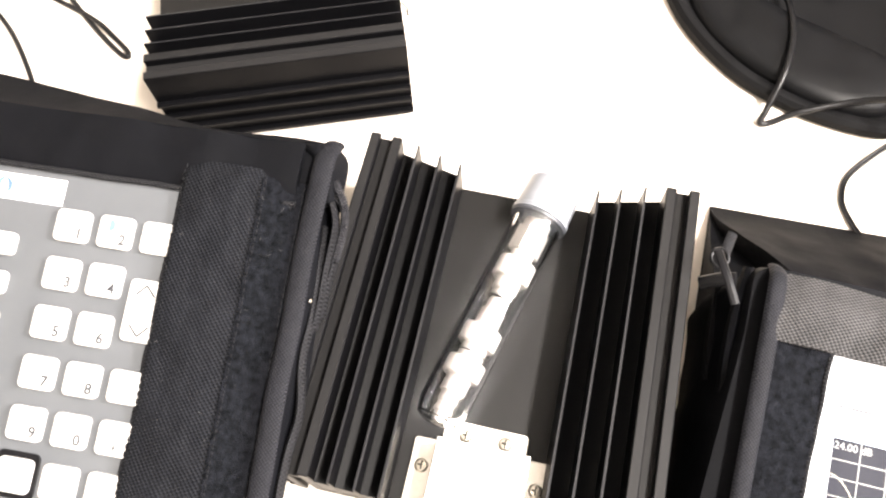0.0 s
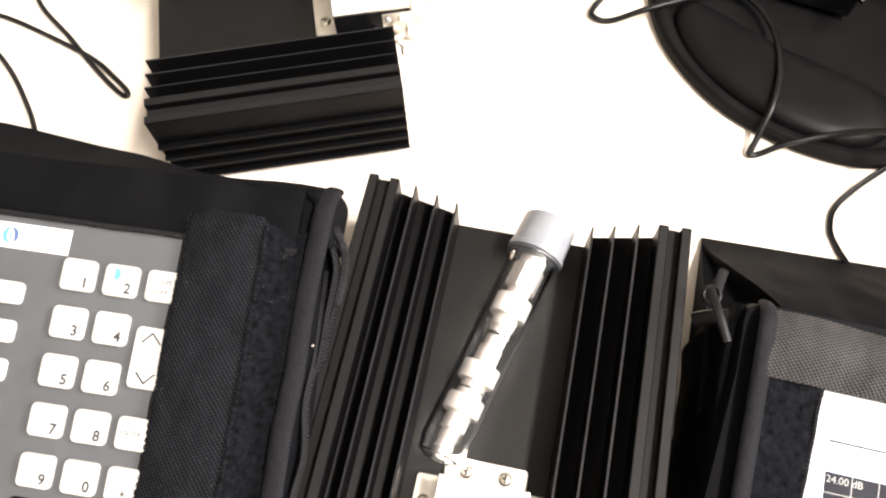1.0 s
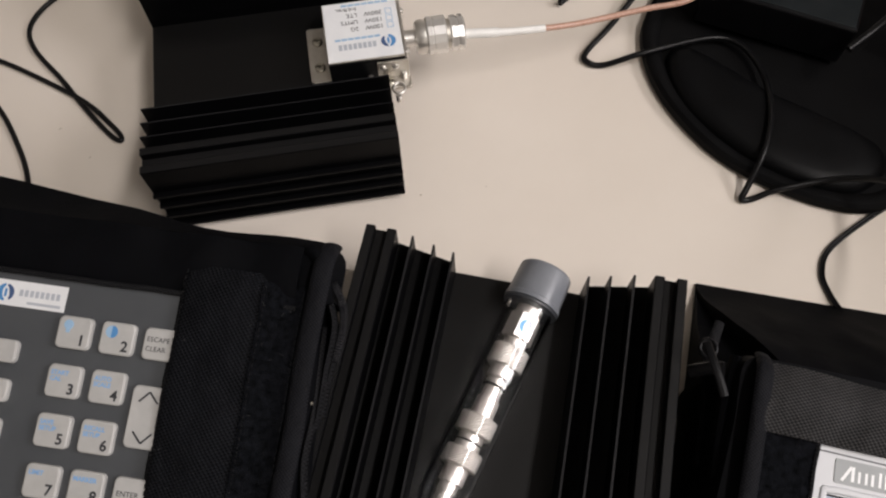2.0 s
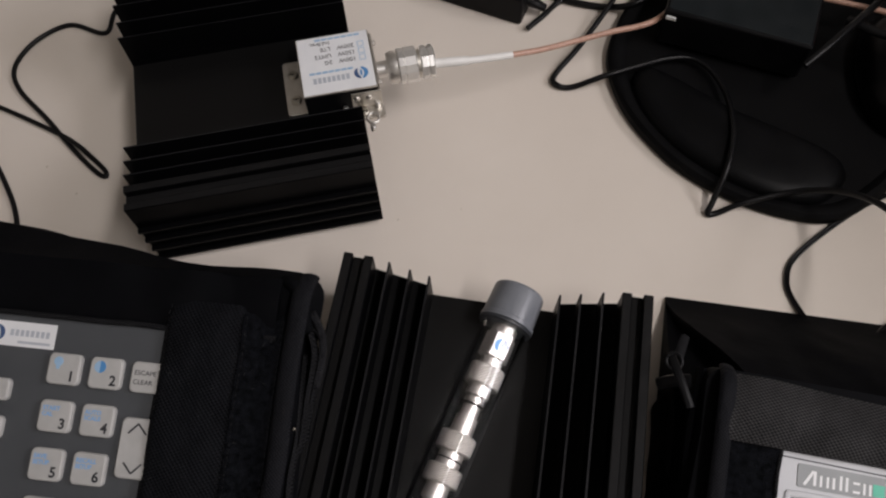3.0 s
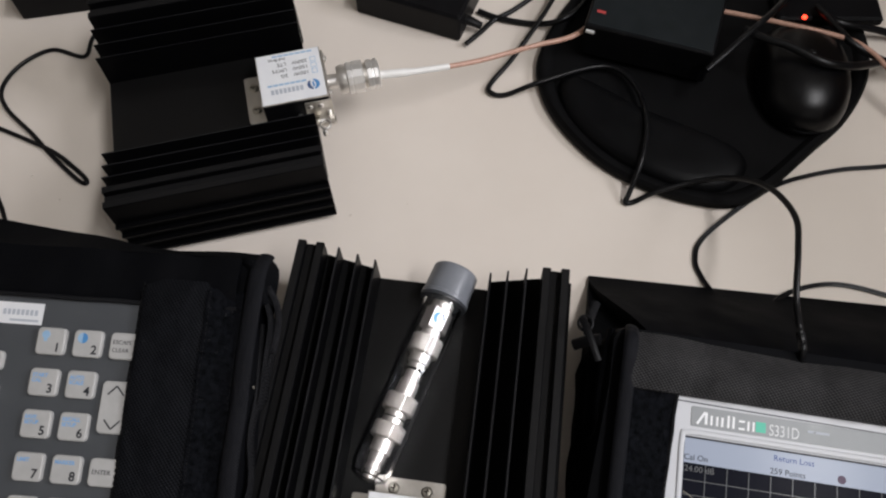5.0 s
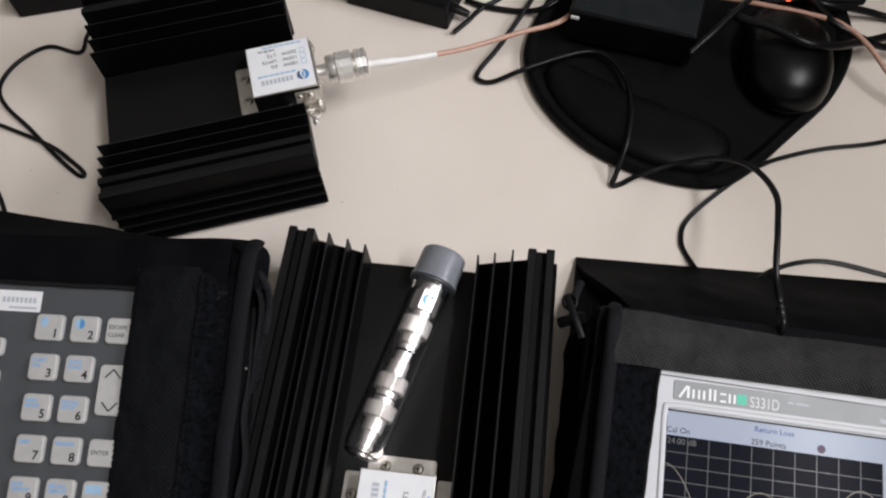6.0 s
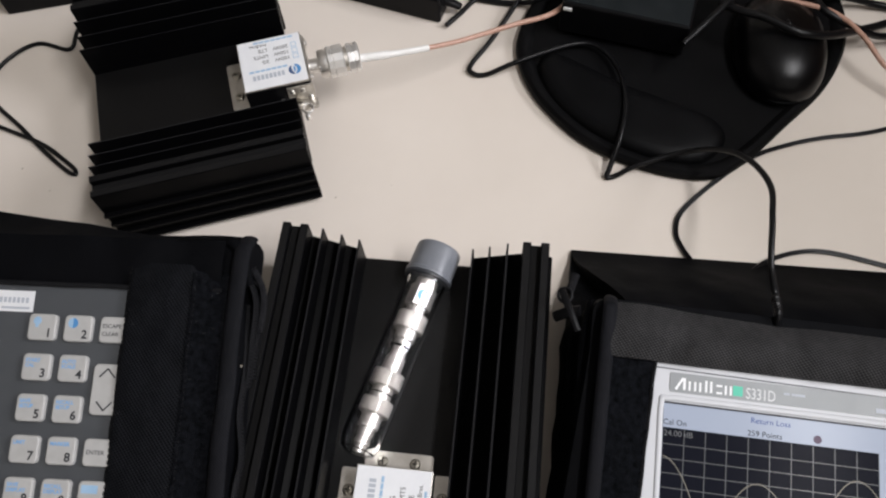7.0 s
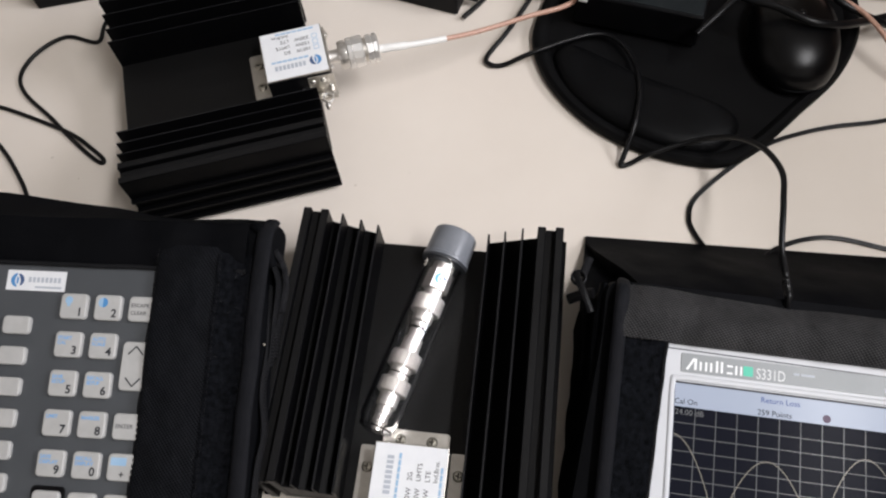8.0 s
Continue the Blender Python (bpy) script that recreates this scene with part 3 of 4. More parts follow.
# ---- clear tube of connectors ----
def adapter_tube():
    a, b = Vector((0.0545, 0.2810, 0.0365)), Vector((-0.0180, 0.1500, 0.0330))
    d = (b - a).normalized()
    y = Vector((0, 0, 1)).cross(d).normalized()
    z = d.cross(y)
    m = Matrix.Translation(a) @ Matrix((d, y, z)).transposed().to_4x4()
    r = root("adapter_tube", m, "clear plastic tube of nickel adapters with grey cap", "tube")
    cap = part("cap", lathe([(0.0012, 0.0128), (0.0006, 0.0134), (0.0, 0.0140), (0.0002, 0.0149), (0.0010, 0.0156), (0.0022, 0.0158), (0.0205, 0.0162), (0.021, 0.0168), (0.0235, 0.0168), (0.0240, 0.0150)], 72), M_CAP, r, "grey plastic cap", True)
    part("collar", lathe([(0.0238, 0.0158), (0.0244, 0.0165), (0.0254, 0.0163), (0.0258, 0.0146)], 48), M_COLLAR, cap, "darker rim under the cap", True)
    bm = lathe([(0.0245, 0.0119), (0.141, 0.0115), (0.1475, 0.0098), (0.1500, 0.0060), (0.1503, 0.0), (0.1520, 0.0), (0.1515, 0.0070), (0.149, 0.0115), (0.142, 0.0136), (0.0245, 0.0142)], 48, cap=False)
    tb = part("clear_tube", bm, M_CLEAR, r, "clear glossy plastic wall", True)
    tb.visible_shadow = False
    # the row of adapters lies on the tube's lower wall
    q = pose(0, 0.0006, -0.0006)
    segs = [("adapter_neck", [(0.0250, 0.0078), (0.0308, 0.0078)], 24),
            ("adapter_body", [(0.0306, 0.0086), (0.0314, 0.0094), (0.0456, 0.0094), (0.0464, 0.0086)], 6),
            ("adapter_neck", [(0.0464, 0.0066), (0.0518, 0.0066)], 24),
            ("knurled_nut", [(0.0518, 0.0098), (0.0526, 0.0107), (0.0632, 0.0107), (0.0640, 0.0098)], 0),
            ("adapter_neck", [(0.0640, 0.0072), (0.0702, 0.0072), (0.0712, 0.0062)], 24),
            ("adapter_neck", [(0.0712, 0.0052), (0.0726, 0.0052), (0.0726, 0.0060), (0.0742, 0.0060), (0.0742, 0.0050), (0.0770, 0.0050)], 24),
            ("adapter_body", [(0.0770, 0.0052), (0.0835, 0.0054), (0.0837, 0.0066), (0.0945, 0.0068)], 24),
            ("knurled_nut", [(0.0945, 0.0098), (0.0953, 0.0107), (0.1045, 0.0107), (0.1053, 0.0098)], 0),
            ("adapter_neck", [(0.1053, 0.0072), (0.1090, 0.0072), (0.1092, 0.0066), (0.1100, 0.0066), (0.1102, 0.0072), (0.1140, 0.0072)], 24),
            ("knurled_nut", [(0.1140, 0.0097), (0.1148, 0.0106), (0.1232, 0.0106), (0.1240, 0.0097)], 0),
            ("adapter_neck", [(0.1240, 0.0070), (0.1330, 0.0070), (0.1333, 0.0058)], 24),
            ("adapter_body", [(0.1333, 0.0054), (0.1385, 0.0054), (0.1387, 0.0048), (0.1420, 0.0048), (0.1422, 0.0052), (0.1440, 0.0052), (0.1442, 0.0038), (0.1485, 0.0036)], 24)]
    roll = pose(0, 0, 0, -16, 0, 0)
    # Thin dark rings at two points along the row.
    for x in (0.0757, 0.1096):
        part("dark_ring", lathe([(x - 0.0006, 0.0056), (x - 0.0004, 0.0070), (x + 0.0004, 0.0070), (x + 0.0006, 0.0056)], 24), M_DARK, r, m=q @ roll, smooth=True)
    for name, prof, n in segs:
        bm = lathe(prof, n) if n else knurled(prof, 60, 11, 0.00040)
        part(name, bm, M_ADAPTER, r, m=q @ roll, smooth=n == 24)
    st = part("sticker", box(0.0326, 0.0448, -0.0046, 0.0046, 0.00810, 0.0083), M_PAPER, r, "white sticker with blue emblem", m=q @ roll)
    emblem(st, pose(0.0386, 0.0004, 0.00832, 0, 0, 90), 0.0042)


adapter_tube()


# ---- soft cases ----
def frame_matrix(o, turn, tilt):
    """Panel frame: x along the panel, y up the panel, z out of it; tilt: how far its far side is raised."""
    return pose(*o) @ pose(0, 0, 0, 0, 0, turn) @ pose(0, 0, 0, tilt, 0, 0)


def smooth01(t):
    t = min(1.0, max(0.0, t))
    return t * t * (3 - 2 * t)


def loft(rings, cap_first=True, cap_last=True):
    bm = bmesh.new()
    vr = [[bm.verts.new(p) for p in ring] for ring in rings]
    stitch(bm, vr)
    if cap_first:
        bm.faces.new(list(reversed(vr[0])))
    if cap_last:
        bm.faces.new(vr[-1])
    bmesh.ops.recalc_face_normals(bm, faces=bm.faces)
    return bm


def dense(pts, step):
    out = []
    for i, p in enumerate(pts):
        q = pts[(i + 1) % len(pts)]
        n = max(1, int(math.dist(p, q) / step))
        out += [(p[0] + (q[0] - p[0]) * k / n, p[1] + (q[1] - p[1]) * k / n) for k in range(n)]
    return out


def wavy(x, y, amp, scale, seed=0.0):
    return amp * noise.noise(Vector((x * scale, y * scale, seed)))


def sheet(x0, x1, y0, y1, nx, ny, height, thick):
    """A soft pad over a rectangle: height(x, y, u, v) gives the top; rounded sides down to z - thick."""
    bm = bmesh.new()
    top = [[bm.verts.new((x0 + (x1 - x0) * i / nx, y0 + (y1 - y0) * j / ny, height(x0 + (x1 - x0) * i / nx, y0 + (y1 - y0) * j / ny, i / nx, j / ny))) for i in range(nx + 1)] for j in range(ny + 1)]
    for j in range(ny):
        for i in range(nx):
            bm.faces.new((top[j][i], top[j][i + 1], top[j + 1][i + 1], top[j + 1][i]))
    rim = top[0][:] + [top[j][nx] for j in range(1, ny + 1)] + top[ny][-2::-1] + [top[j][0] for j in range(ny - 1, 0, -1)]
    low = [bm.verts.new(v.co + Vector((0, 0, -thick))) for v in rim]
    n = len(rim)
    for i in range(n):
        bm.faces.new((rim[i], low[i], low[(i + 1) % n], rim[(i + 1) % n]))
    bm.faces.new(low)
    bmesh.ops.recalc_face_normals(bm, faces=bm.faces)
    return bm


def lean(ob, k, k_right=None):
    """Leans an upright strip sideways towards its lower end; its right side may lean more than its left."""
    xs = [v.co.x for v in ob.data.vertices]
    a, b = min(xs), max(xs)
    for v in ob.data.vertices:
        u = (v.co.x - a) / (b - a)
        v.co.x += (k + ((k if k_right is None else k_right) - k) * u) * min(v.co.y, 0.0)


def round_corners(ob, radius, left=True, right=False, top=None):
    """Rounds the upper corners of a flat pad; top(x) raises its upper edge."""
    vs = ob.data.vertices
    x0, x1, y1 = min(v.co.x for v in vs), max(v.co.x for v in vs), max(v.co.y for v in vs)
    for v in vs:
        d = y1 - v.co.y
        if d < radius:
            cut = radius - math.sqrt(max(0.0, radius ** 2 - (radius - d) ** 2))
            if left and v.co.x < x0 + 3 * radius:
                v.co.x += cut * (1 - (v.co.x - x0) / (3 * radius))
            if right and v.co.x > x1 - 3 * radius:
                v.co.x -= cut * (1 - (x1 - v.co.x) / (3 * radius))
        if top:
            v.co.y += top(v.co.x) * max(0.0, 1 - d / 0.02)


def key(parent, x, y, w, h, name="key", z=0.0):
    return part(name, plate(outline(x - w / 2, x + w / 2, y - h / 2, y + h / 2, 0.0026, 4), z - 0.002, z + 0.0030, 0.0011), M_KEY, parent, smooth=False)


LEFT = frame_matrix((-0.1870, 0.2359, 0.0995), -11.5, 13.6)
RIGHT = frame_matrix((0.1724, 0.1697, 0.0743), -16.1, 9.2)


LEGENDS = {(1, 0): "START CAL", (1, 1): "AUTO SCALE", (2, 0): "SAVE SETUP", (2, 1): "RECALL SETUP", (3, 0): "LIMIT", (3, 1): "MARKER", (4, 0): "SAVE DISPLAY", (4, 1): "RECALL DISPLAY"}


def keypad_case():
    inv = LEFT.inverted()
    r = root("instrument_case", LEFT, "black padded nylon instrument case with an open velcro flap", "case", "padded instrument cases")
    out = dense(outline(-0.215, 0.1165, -0.195, 0.060, 0.013, 5), 0.012)
    inner = outline(-0.190, 0.062, -0.165, 0.0270, 0.004, 3)

    def bulge(x, y, k):
        b = k * smooth01((0.06 - x) / 0.13) * (y > 0.03)
        return (x + wavy(x, y, 0.003, 30, k * 50), y + b + wavy(x, y, 0.003, 25, 3))

    cx, cy = -0.05, -0.067
    rings = []
    base = [LEFT @ Vector((*bulge(cx + (x - cx) * 0.94, cy + (y - cy) * 0.97, 0.03), 0)) for x, y in out]
    rings.append([inv @ Vector((p.x, p.y, 0.001)) for p in base])
    mid = [LEFT @ Vector((*bulge(cx + (x - cx) * 0.965, y, 0.038), 0)) for x, y in out]
    rings.append([inv @ Vector((p.x, p.y, max(0.012, 0.055 - 0.0 * p.y))) for p in mid])
    rings.append([Vector((*bulge(cx + (x - cx) * 1.03, y + 0.004 * (y > 0.03), 0.012), -0.016)) for x, y in out])
    rings.append([Vector((*bulge(x, y, 0.002), -0.004 + wavy(x, y, 0.002, 40))) for x, y in out])
    rings.append([Vector((cx + (x - cx) * 0.975, cy + (y - cy) * 0.97, 0.0035 + wavy(x, y, 0.002, 60, 2))) for x, y in out])
    part("body", loft(rings, True, True), M_NYLON, r, "soft black nylon shell", True)
    # woven rim round the panel
    part("far_rim", sheet(-0.205, 0.104, 0.0256, 0.0565, 60, 8, lambda x, y, u, v: 0.0045 + 0.0022 * math.sin(math.pi * v) + wavy(x, y, 0.0022, 45, 5), 0.004), M_NYLON, r, smooth=True)
    part("rim_binding", sweep([Vector((-0.205 + 0.31 * i / 50, 0.0259 + wavy(i, 0, 0.0006, 0.3), 0.0062)) for i in range(51)], 0.0014, 0.0011, 8), M_WEBBING, r, smooth=True)
    # flap and its velcro
    def flap_top(x, y):
        u, v = (x - 0.0474) / 0.0626, (y + 0.190) / 0.2307
        return 0.0078 + 0.0040 * math.sin(math.pi * min(1, u * 1.25)) ** 0.7 * (1 - 0.35 * u) - 0.003 * smooth01((u - 0.6) / 0.3) - 0.0035 * smooth01((v - 0.965) / 0.035) - 0.003 * smooth01((0.06 - u) / 0.06) + wavy(x, y, 0.0024, 25, 7) + wavy(x, y, 0.0014, 70, 3)

    flap = part("flap", sheet(0.0474, 0.1100, -0.190, 0.0407, 40, 90, lambda x, y, u, v: flap_top(x, y), 0.005), M_WEAVE, r, "coarse black woven nylon flap", True)
    round_corners(flap, 0.007)
    part("velcro", sheet(0.0890, 0.1092, -0.190, 0.0370, 16, 90, lambda x, y, u, v: flap_top(x, y) + 0.0016 + wavy(x, y, 0.0006, 420, 2), 0.003), M_VELCRO, r, "fuzzy black velcro strip", True)
    edge = [(0.1160, 0.0600, -0.004), (0.1156, 0.052, 0.0060), (0.1152, 0.040, 0.0088), (0.1140, 0.000, 0.0088), (0.1146, -0.03, 0.0092), (0.1136, -0.06, 0.0090), (0.1142, -0.10, 0.0090), (0.1134, -0.15, 0.0088), (0.1140, -0.192, 0.0085)]
    part("piping", sweep(spline(edge, 10), 0.0050, 0.0024, 12), M_BINDING, r, "ribbed black edge binding", True)
    part("corner_fold", sweep(spline([(0.104, 0.0560, 0.0010), (0.108, 0.0550, 0.0040), (0.112, 0.0520, 0.0050), (0.1150, 0.047, 0.0030), (0.1175, 0.030, -0.006)], 8), 0.0034, 0.0026, 10), M_NYLON, r, smooth=True)
    # straps and seam on the side
    part("side_strap", sweep(spline([(0.1195, 0.032, -0.004), (0.1228, 0.020, -0.008), (0.1215, -0.002, -0.012), (0.1212, -0.022, -0.013), (0.1200, -0.030, -0.014)], 10), 0.0014, 0.0075, 8), M_WEBBING, r, "folded webbing strap", True)
    part("side_strap", sweep(spline([(0.1180, 0.036, -0.010), (0.1250, 0.026, -0.014), (0.1238, 0.004, -0.016), (0.1222, -0.012, -0.017), (0.1222, -0.024, -0.018)], 10), 0.0012, 0.0065, 8), M_WEBBING, r, "folded webbing strap", True)
    part("side_seam", sweep(spline([(0.1175, 0.020, -0.010), (0.1190, -0.02, -0.010), (0.1182, -0.045, -0.009), (0.1212, -0.070, -0.011), (0.1190, -0.10, -0.010), (0.1198, -0.19, -0.011)], 10), 0.0022, 0.0050, 8), M_WEBBING, r, smooth=True)
    coil = spline([(0.1190, 0.042, -0.003), (0.1252, 0.031, -0.007), (0.1262, 0.018, -0.010), (0.1245, 0.004, -0.012)], 24)
    part("zip_coil", sweep(coil, lambda t: 0.0016 + 0.0010 * (int(t * 72) % 2), n=6), M_COIL, r, "grey nylon zip coil")
    for y0, y1, x, zoff in ((-0.185, 0.037, 0.0498, 0.0002), (-0.185, 0.034, 0.0904, 0.0016), (-0.185, 0.034, 0.1078, 0.0016)):
        bm = bmesh.new()
        y = y0
        while y < y1:
            z = flap_top(x, y) + zoff
            box(x - 0.00022, x + 0.00022, y, y + 0.0022, z - 0.0003, z + 0.0003, bm=bm)
            y += 0.0034
        tagged(part("stitching", bm, M_WEBBING, r), kind="stuff")
    rng = random.Random(5)
    bm = bmesh.new()
    for _ in range(18):
        x, y = rng.uniform(0.086, 0.1085) if rng.random() < 0.75 else rng.uniform(0.05, 0.086), rng.uniform(-0.12, 0.035)
        t, n, z = rng.uniform(0, math.pi), rng.uniform(0.0004, 0.0012), flap_top(x, y) + (0.0019 if x > 0.0885 else 0.0004)
        box(-n, n, -0.00009, 0.00009, 0, 0.00016, bm=bm)
        bmesh.ops.transform(bm, matrix=pose(x, y, z, 0, 0, math.degrees(t)), verts=bm.verts[-8:])
    tagged(part("lint", bm, M_LINT, r, "pale lint caught in the velcro"), kind="stuff")
    part("rivet", lathe([(0, 0.0009), (0.0005, 0.0008), (0.0008, 0.0004)], 12), M_SCREW, r, m=pose(0.1190, -0.0172, 0.000, 0, -40, 0))

    # the instrument in it
    a = root("cable_analyser", LEFT, "grey handheld cable analyser with ivory rubber keypad", "analyser", "handheld analysers")
    part("front_panel", plate(inner, -0.004, 0.0042, 0.0006), M_PANEL, a, "grey moulded keypad panel")
    Z = 0.0042
    CP, RP = 0.0217, 0.0234
    for row in range(6):
        for col in range(2):
            x, y = col * CP, -row * RP
            k = key(a, x, y, 0.0170, 0.0157, z=Z)
            if row < 5:
                digit = str((row * 2 + col + 1) % 10)
                writing(digit, 0.0070, x + 0.0026, y - 0.0036, Z + 0.00302, M_INK, k, bold=0.00018)
            if row == 0:
                if col == 0:
                    part("icon", lathe([(0, 0.0024), (0.00012, 0.0024)], 20), M_BLUEPALE, k, m=pose(x - 0.0030, y + 0.0036, Z + 0.00302, 0, -90, 0))
                    part("icon", box(x - 0.0040, x - 0.0020, y - 0.0002, y + 0.0014, Z + 0.003, Z + 0.00314), M_BLUEPALE, k)
                else:
                    bm = bmesh.new()
                    arc = [(x - 0.0030 + 0.0030 * math.cos(radians(t)), y + 0.0030 + 0.0030 * math.sin(radians(t))) for t in range(90, 271, 15)]
                    rr = [[bm.verts.new((px, py, zz)) for px, py in arc] for zz in (Z + 0.003, Z + 0.00315)]
                    stitch(bm, rr)
                    bm.faces.new(rr[1])
                    part("icon", bm, M_BLUEPALE, k)
                    bm = bmesh.new()
                    arc = [(x - 0.0030 + 0.0030 * math.cos(radians(t)), y + 0.0030 + 0.0030 * math.sin(radians(t))) for t in range(-90, 91, 15)]
                    rr = [[bm.verts.new((px, py, zz)) for px, py in arc] for zz in (Z + 0.003, Z + 0.00315)]
                    stitch(bm, rr)
                    bm.faces.new(rr[1])
                    part("icon", bm, M_BLUE, k)
            elif row < 5:
                for i, word in enumerate(LEGENDS[row, col].split()):
                    writing(word, 0.0030, x - 0.0066, y + 0.0038 - 0.0029 * i, Z + 0.00302, M_LEGEND, k, bold=0.00012)
            else:
                bars(k, M_INKPALE, [(x - 0.0045, x + 0.0045, y + 0.0012, y + 0.0028), (x - 0.0045, x + 0.0045, y - 0.0026, y - 0.0010)], Z + 0.003)
    part("key_surround", plate(outline(-0.0105, 0.0105, -5 * RP - 0.0105, -5 * RP + 0.0105, 0.003), Z - 0.001, Z + 0.0008, 0.0004), M_PLASTIC, a)
    X3 = 0.0433
    for y, h in ((0.0, 0.0154), (-0.0346, 0.0294), (-3 * RP, 0.0154), (-4 * RP, 0.0157), (-5 * RP, 0.0157)):
        k = key(a, X3, y, 0.0172, h, z=Z)
        if y == 0.0:
            writing("ESCAPE", 0.0034, X3 - 0.0068, y + 0.0020, Z + 0.00302, M_INK, k)
            writing("CLEAR", 0.0034, X3 - 0.0068, y - 0.0026, Z + 0.00302, M_INK, k)
        elif h > 0.02:
            for s in (1, -1):
                for q in (1, -1):
                    part("arrow", box(-0.0034, 0.0034, -0.00045, 0.00045, 0, 0.00014), M_INK, k, m=pose(X3 + q * 0.0023, y + s * 0.0095, Z + 0.003, 0, 0, -q * s * 47))
        elif y == -3 * RP:
            writing("ENTER", 0.0036, X3 - 0.0066, y, Z + 0.00302, M_INK, k)
        elif y == -4 * RP:
            bars(k, M_BLUEPALE, [(X3 - 0.0065, X3 + 0.003, y + 0.0010, y + 0.0056)], Z + 0.003)
            part("icon", box(X3 - 0.0008, X3 + 0.0022, y - 0.0042, y - 0.0036, Z + 0.003, Z + 0.00314), M_INK, k)
            part("icon", box(X3 + 0.0004, X3 + 0.0010, y - 0.0054, y - 0.0024, Z + 0.003, Z + 0.00314), M_INK, k)
        else:
            writing("SYS", 0.0042, X3 - 0.0060, y, Z + 0.00302, M_INK, k)
    for i in range(6):
        key(a, -0.0347, -0.0130 - 0.0187 * i, 0.0176, 0.0112, "soft_key", Z)
    st = part("sticker", box(-0.0467, -0.0086, 0.0088, 0.0214, Z, Z + 0.0002), M_PAPER, a, "white sticker with blue emblem")
    emblem(st, pose(-0.0396, 0.0151, Z + 0.00021), 0.0044)
    bars(st, M_INKPALE, [(-0.0326 + 0.0027 * i, -0.0308 + 0.0027 * i, 0.0141, 0.0173) for i in range(8)] + [(-0.0280, -0.0108, 0.0104, 0.0117)], Z + 0.0002)


keypad_case()


def display_case():
    inv = RIGHT.inverted()
    r = root("instrument_case", RIGHT, "black padded nylon case round a lit analyser", "case", "padded instrument cases")
    out = dense(outline(-0.0415, 0.235, -0.170, 0.036, 0.010, 5), 0.012)
    cx, cy = 0.097, -0.067
    rings = []
    low = [RIGHT @ Vector((cx + (x - cx) * (1.015 + 0.065 * (x < 0)) + wavy(x, y, 0.003, 40), y + wavy(x, y, 0.003, 30, 4), 0)) for x, y in out]
    rings.append([inv @ Vector((p.x, p.y, 0.001)) for p in low])
    rings.append([inv @ Vector((p.x, p.y, 0.030)) for p in low])
    out = [(x + (0.095 * min(y, 0) if x < 0.05 else 0), y) for x, y in out]
    rings.append([Vector((x + wavy(x, y, 0.002, 40), y, -0.012)) for x, y in out])
    rings.append([Vector((cx + (x - cx) * 0.985, cy + (y - cy) * 0.985, -0.0035)) for x, y in out])
    rings.append([Vector((cx + (x - cx) * 0.95, cy + (y - cy) * 0.93, -0.003)) for x, y in out])
    part("body", loft(rings), M_NYLON, r, "soft black nylon shell", True)
    band = part("woven_band", sheet(-0.0292, 0.230, -0.0030, 0.0300, 70, 10, lambda x, y, u, v: 0.0032 + 0.0070 * math.sin(math.pi * (0.12 + 0.88 * v)) - 0.004 * v + wavy(x, y * 0.6, 0.0046, 34, 1) + wavy(x, y, 0.0014, 90, 4), 0.010), M_WEAVE_LIT, r, "coarse woven black nylon band in a lit tone", True)
    round_corners(band, 0.006, top=lambda x: 0.0030 - 0.0045 * smooth01((x + 0.025) / 0.10))
    lean(part("velcro", sheet(-0.0266, -0.0008, -0.165, 0.0065, 16, 80, lambda x, y, u, v: 0.0048 + wavy(x, y, 0.0010, 30, 3) + wavy(x, y, 0.0010, 420, 6), 0.006), M_VELCRO, r, "fuzzy black velcro strip", True), 0.018, 0.066)
    lean(part("velcro_edge", sweep([Vector((-0.0006 + wavy(i, 1, 0.0005, 0.3), 0.004 - 0.168 * i / 40, 0.0042)) for i in range(41)], 0.0012, 0.0012, 8), M_WEBBING, r, smooth=True), 0.066)
    edge = [(-0.0280, 0.036, -0.010), (-0.0288, 0.032, -0.002), (-0.0298, 0.024, 0.0040), (-0.0305, 0.0, 0.0055), (-0.0308, -0.05, 0.0055), (-0.0310, -0.10, 0.0055), (-0.0315, -0.17, 0.0050)]
    lean(part("piping", sweep(spline(edge, 10), 0.0044, 0.0024, 12), M_BINDING, r, "ribbed black edge binding", True), 0.016)
    part("side_seam", sweep(spline([(-0.040, 0.034, -0.014), (-0.043, 0.0, -0.016), (-0.0425, -0.05, -0.016), (-0.0445, -0.10, -0.018), (-0.0440, -0.165, -0.018)], 8), 0.0030, 0.0060, 8), M_NYLON, r, smooth=True)
    # sloping back pocket that reaches the desk
    nx, ny = 60, 16
    bm = bmesh.new()
    top = []
    for j in range(ny + 1):
        v = j / ny
        row = []
        for i in range(nx + 1):
            u = i / nx
            xl = -0.013 - 0.037 * (0.5 * min(1, v * 1.05) + 0.5 * smooth01(v * 1.1))
            x = xl + (0.232 - xl) * u
            y = 0.030 + (0.074 + 0.012 * u) * v
            zt = (RIGHT @ Vector((x, 0.034, -0.010))).z
            p = RIGHT @ Vector((x, y, 0))
            z = zt * (1 - 0.7 * v - 0.3 * smooth01(v)) + 0.004 * math.sin(math.pi * v) * smooth01(u * 3) + 0.0015 + (wavy(x, y, 0.004, 22, 8) + wavy(x, y, 0.0016, 70, 5)) * math.sin(math.pi * min(1, v + 0.05))
            row.append(bm.verts.new(inv @ Vector((p.x, p.y, max(0.0012, z)))))
        top.append(row)
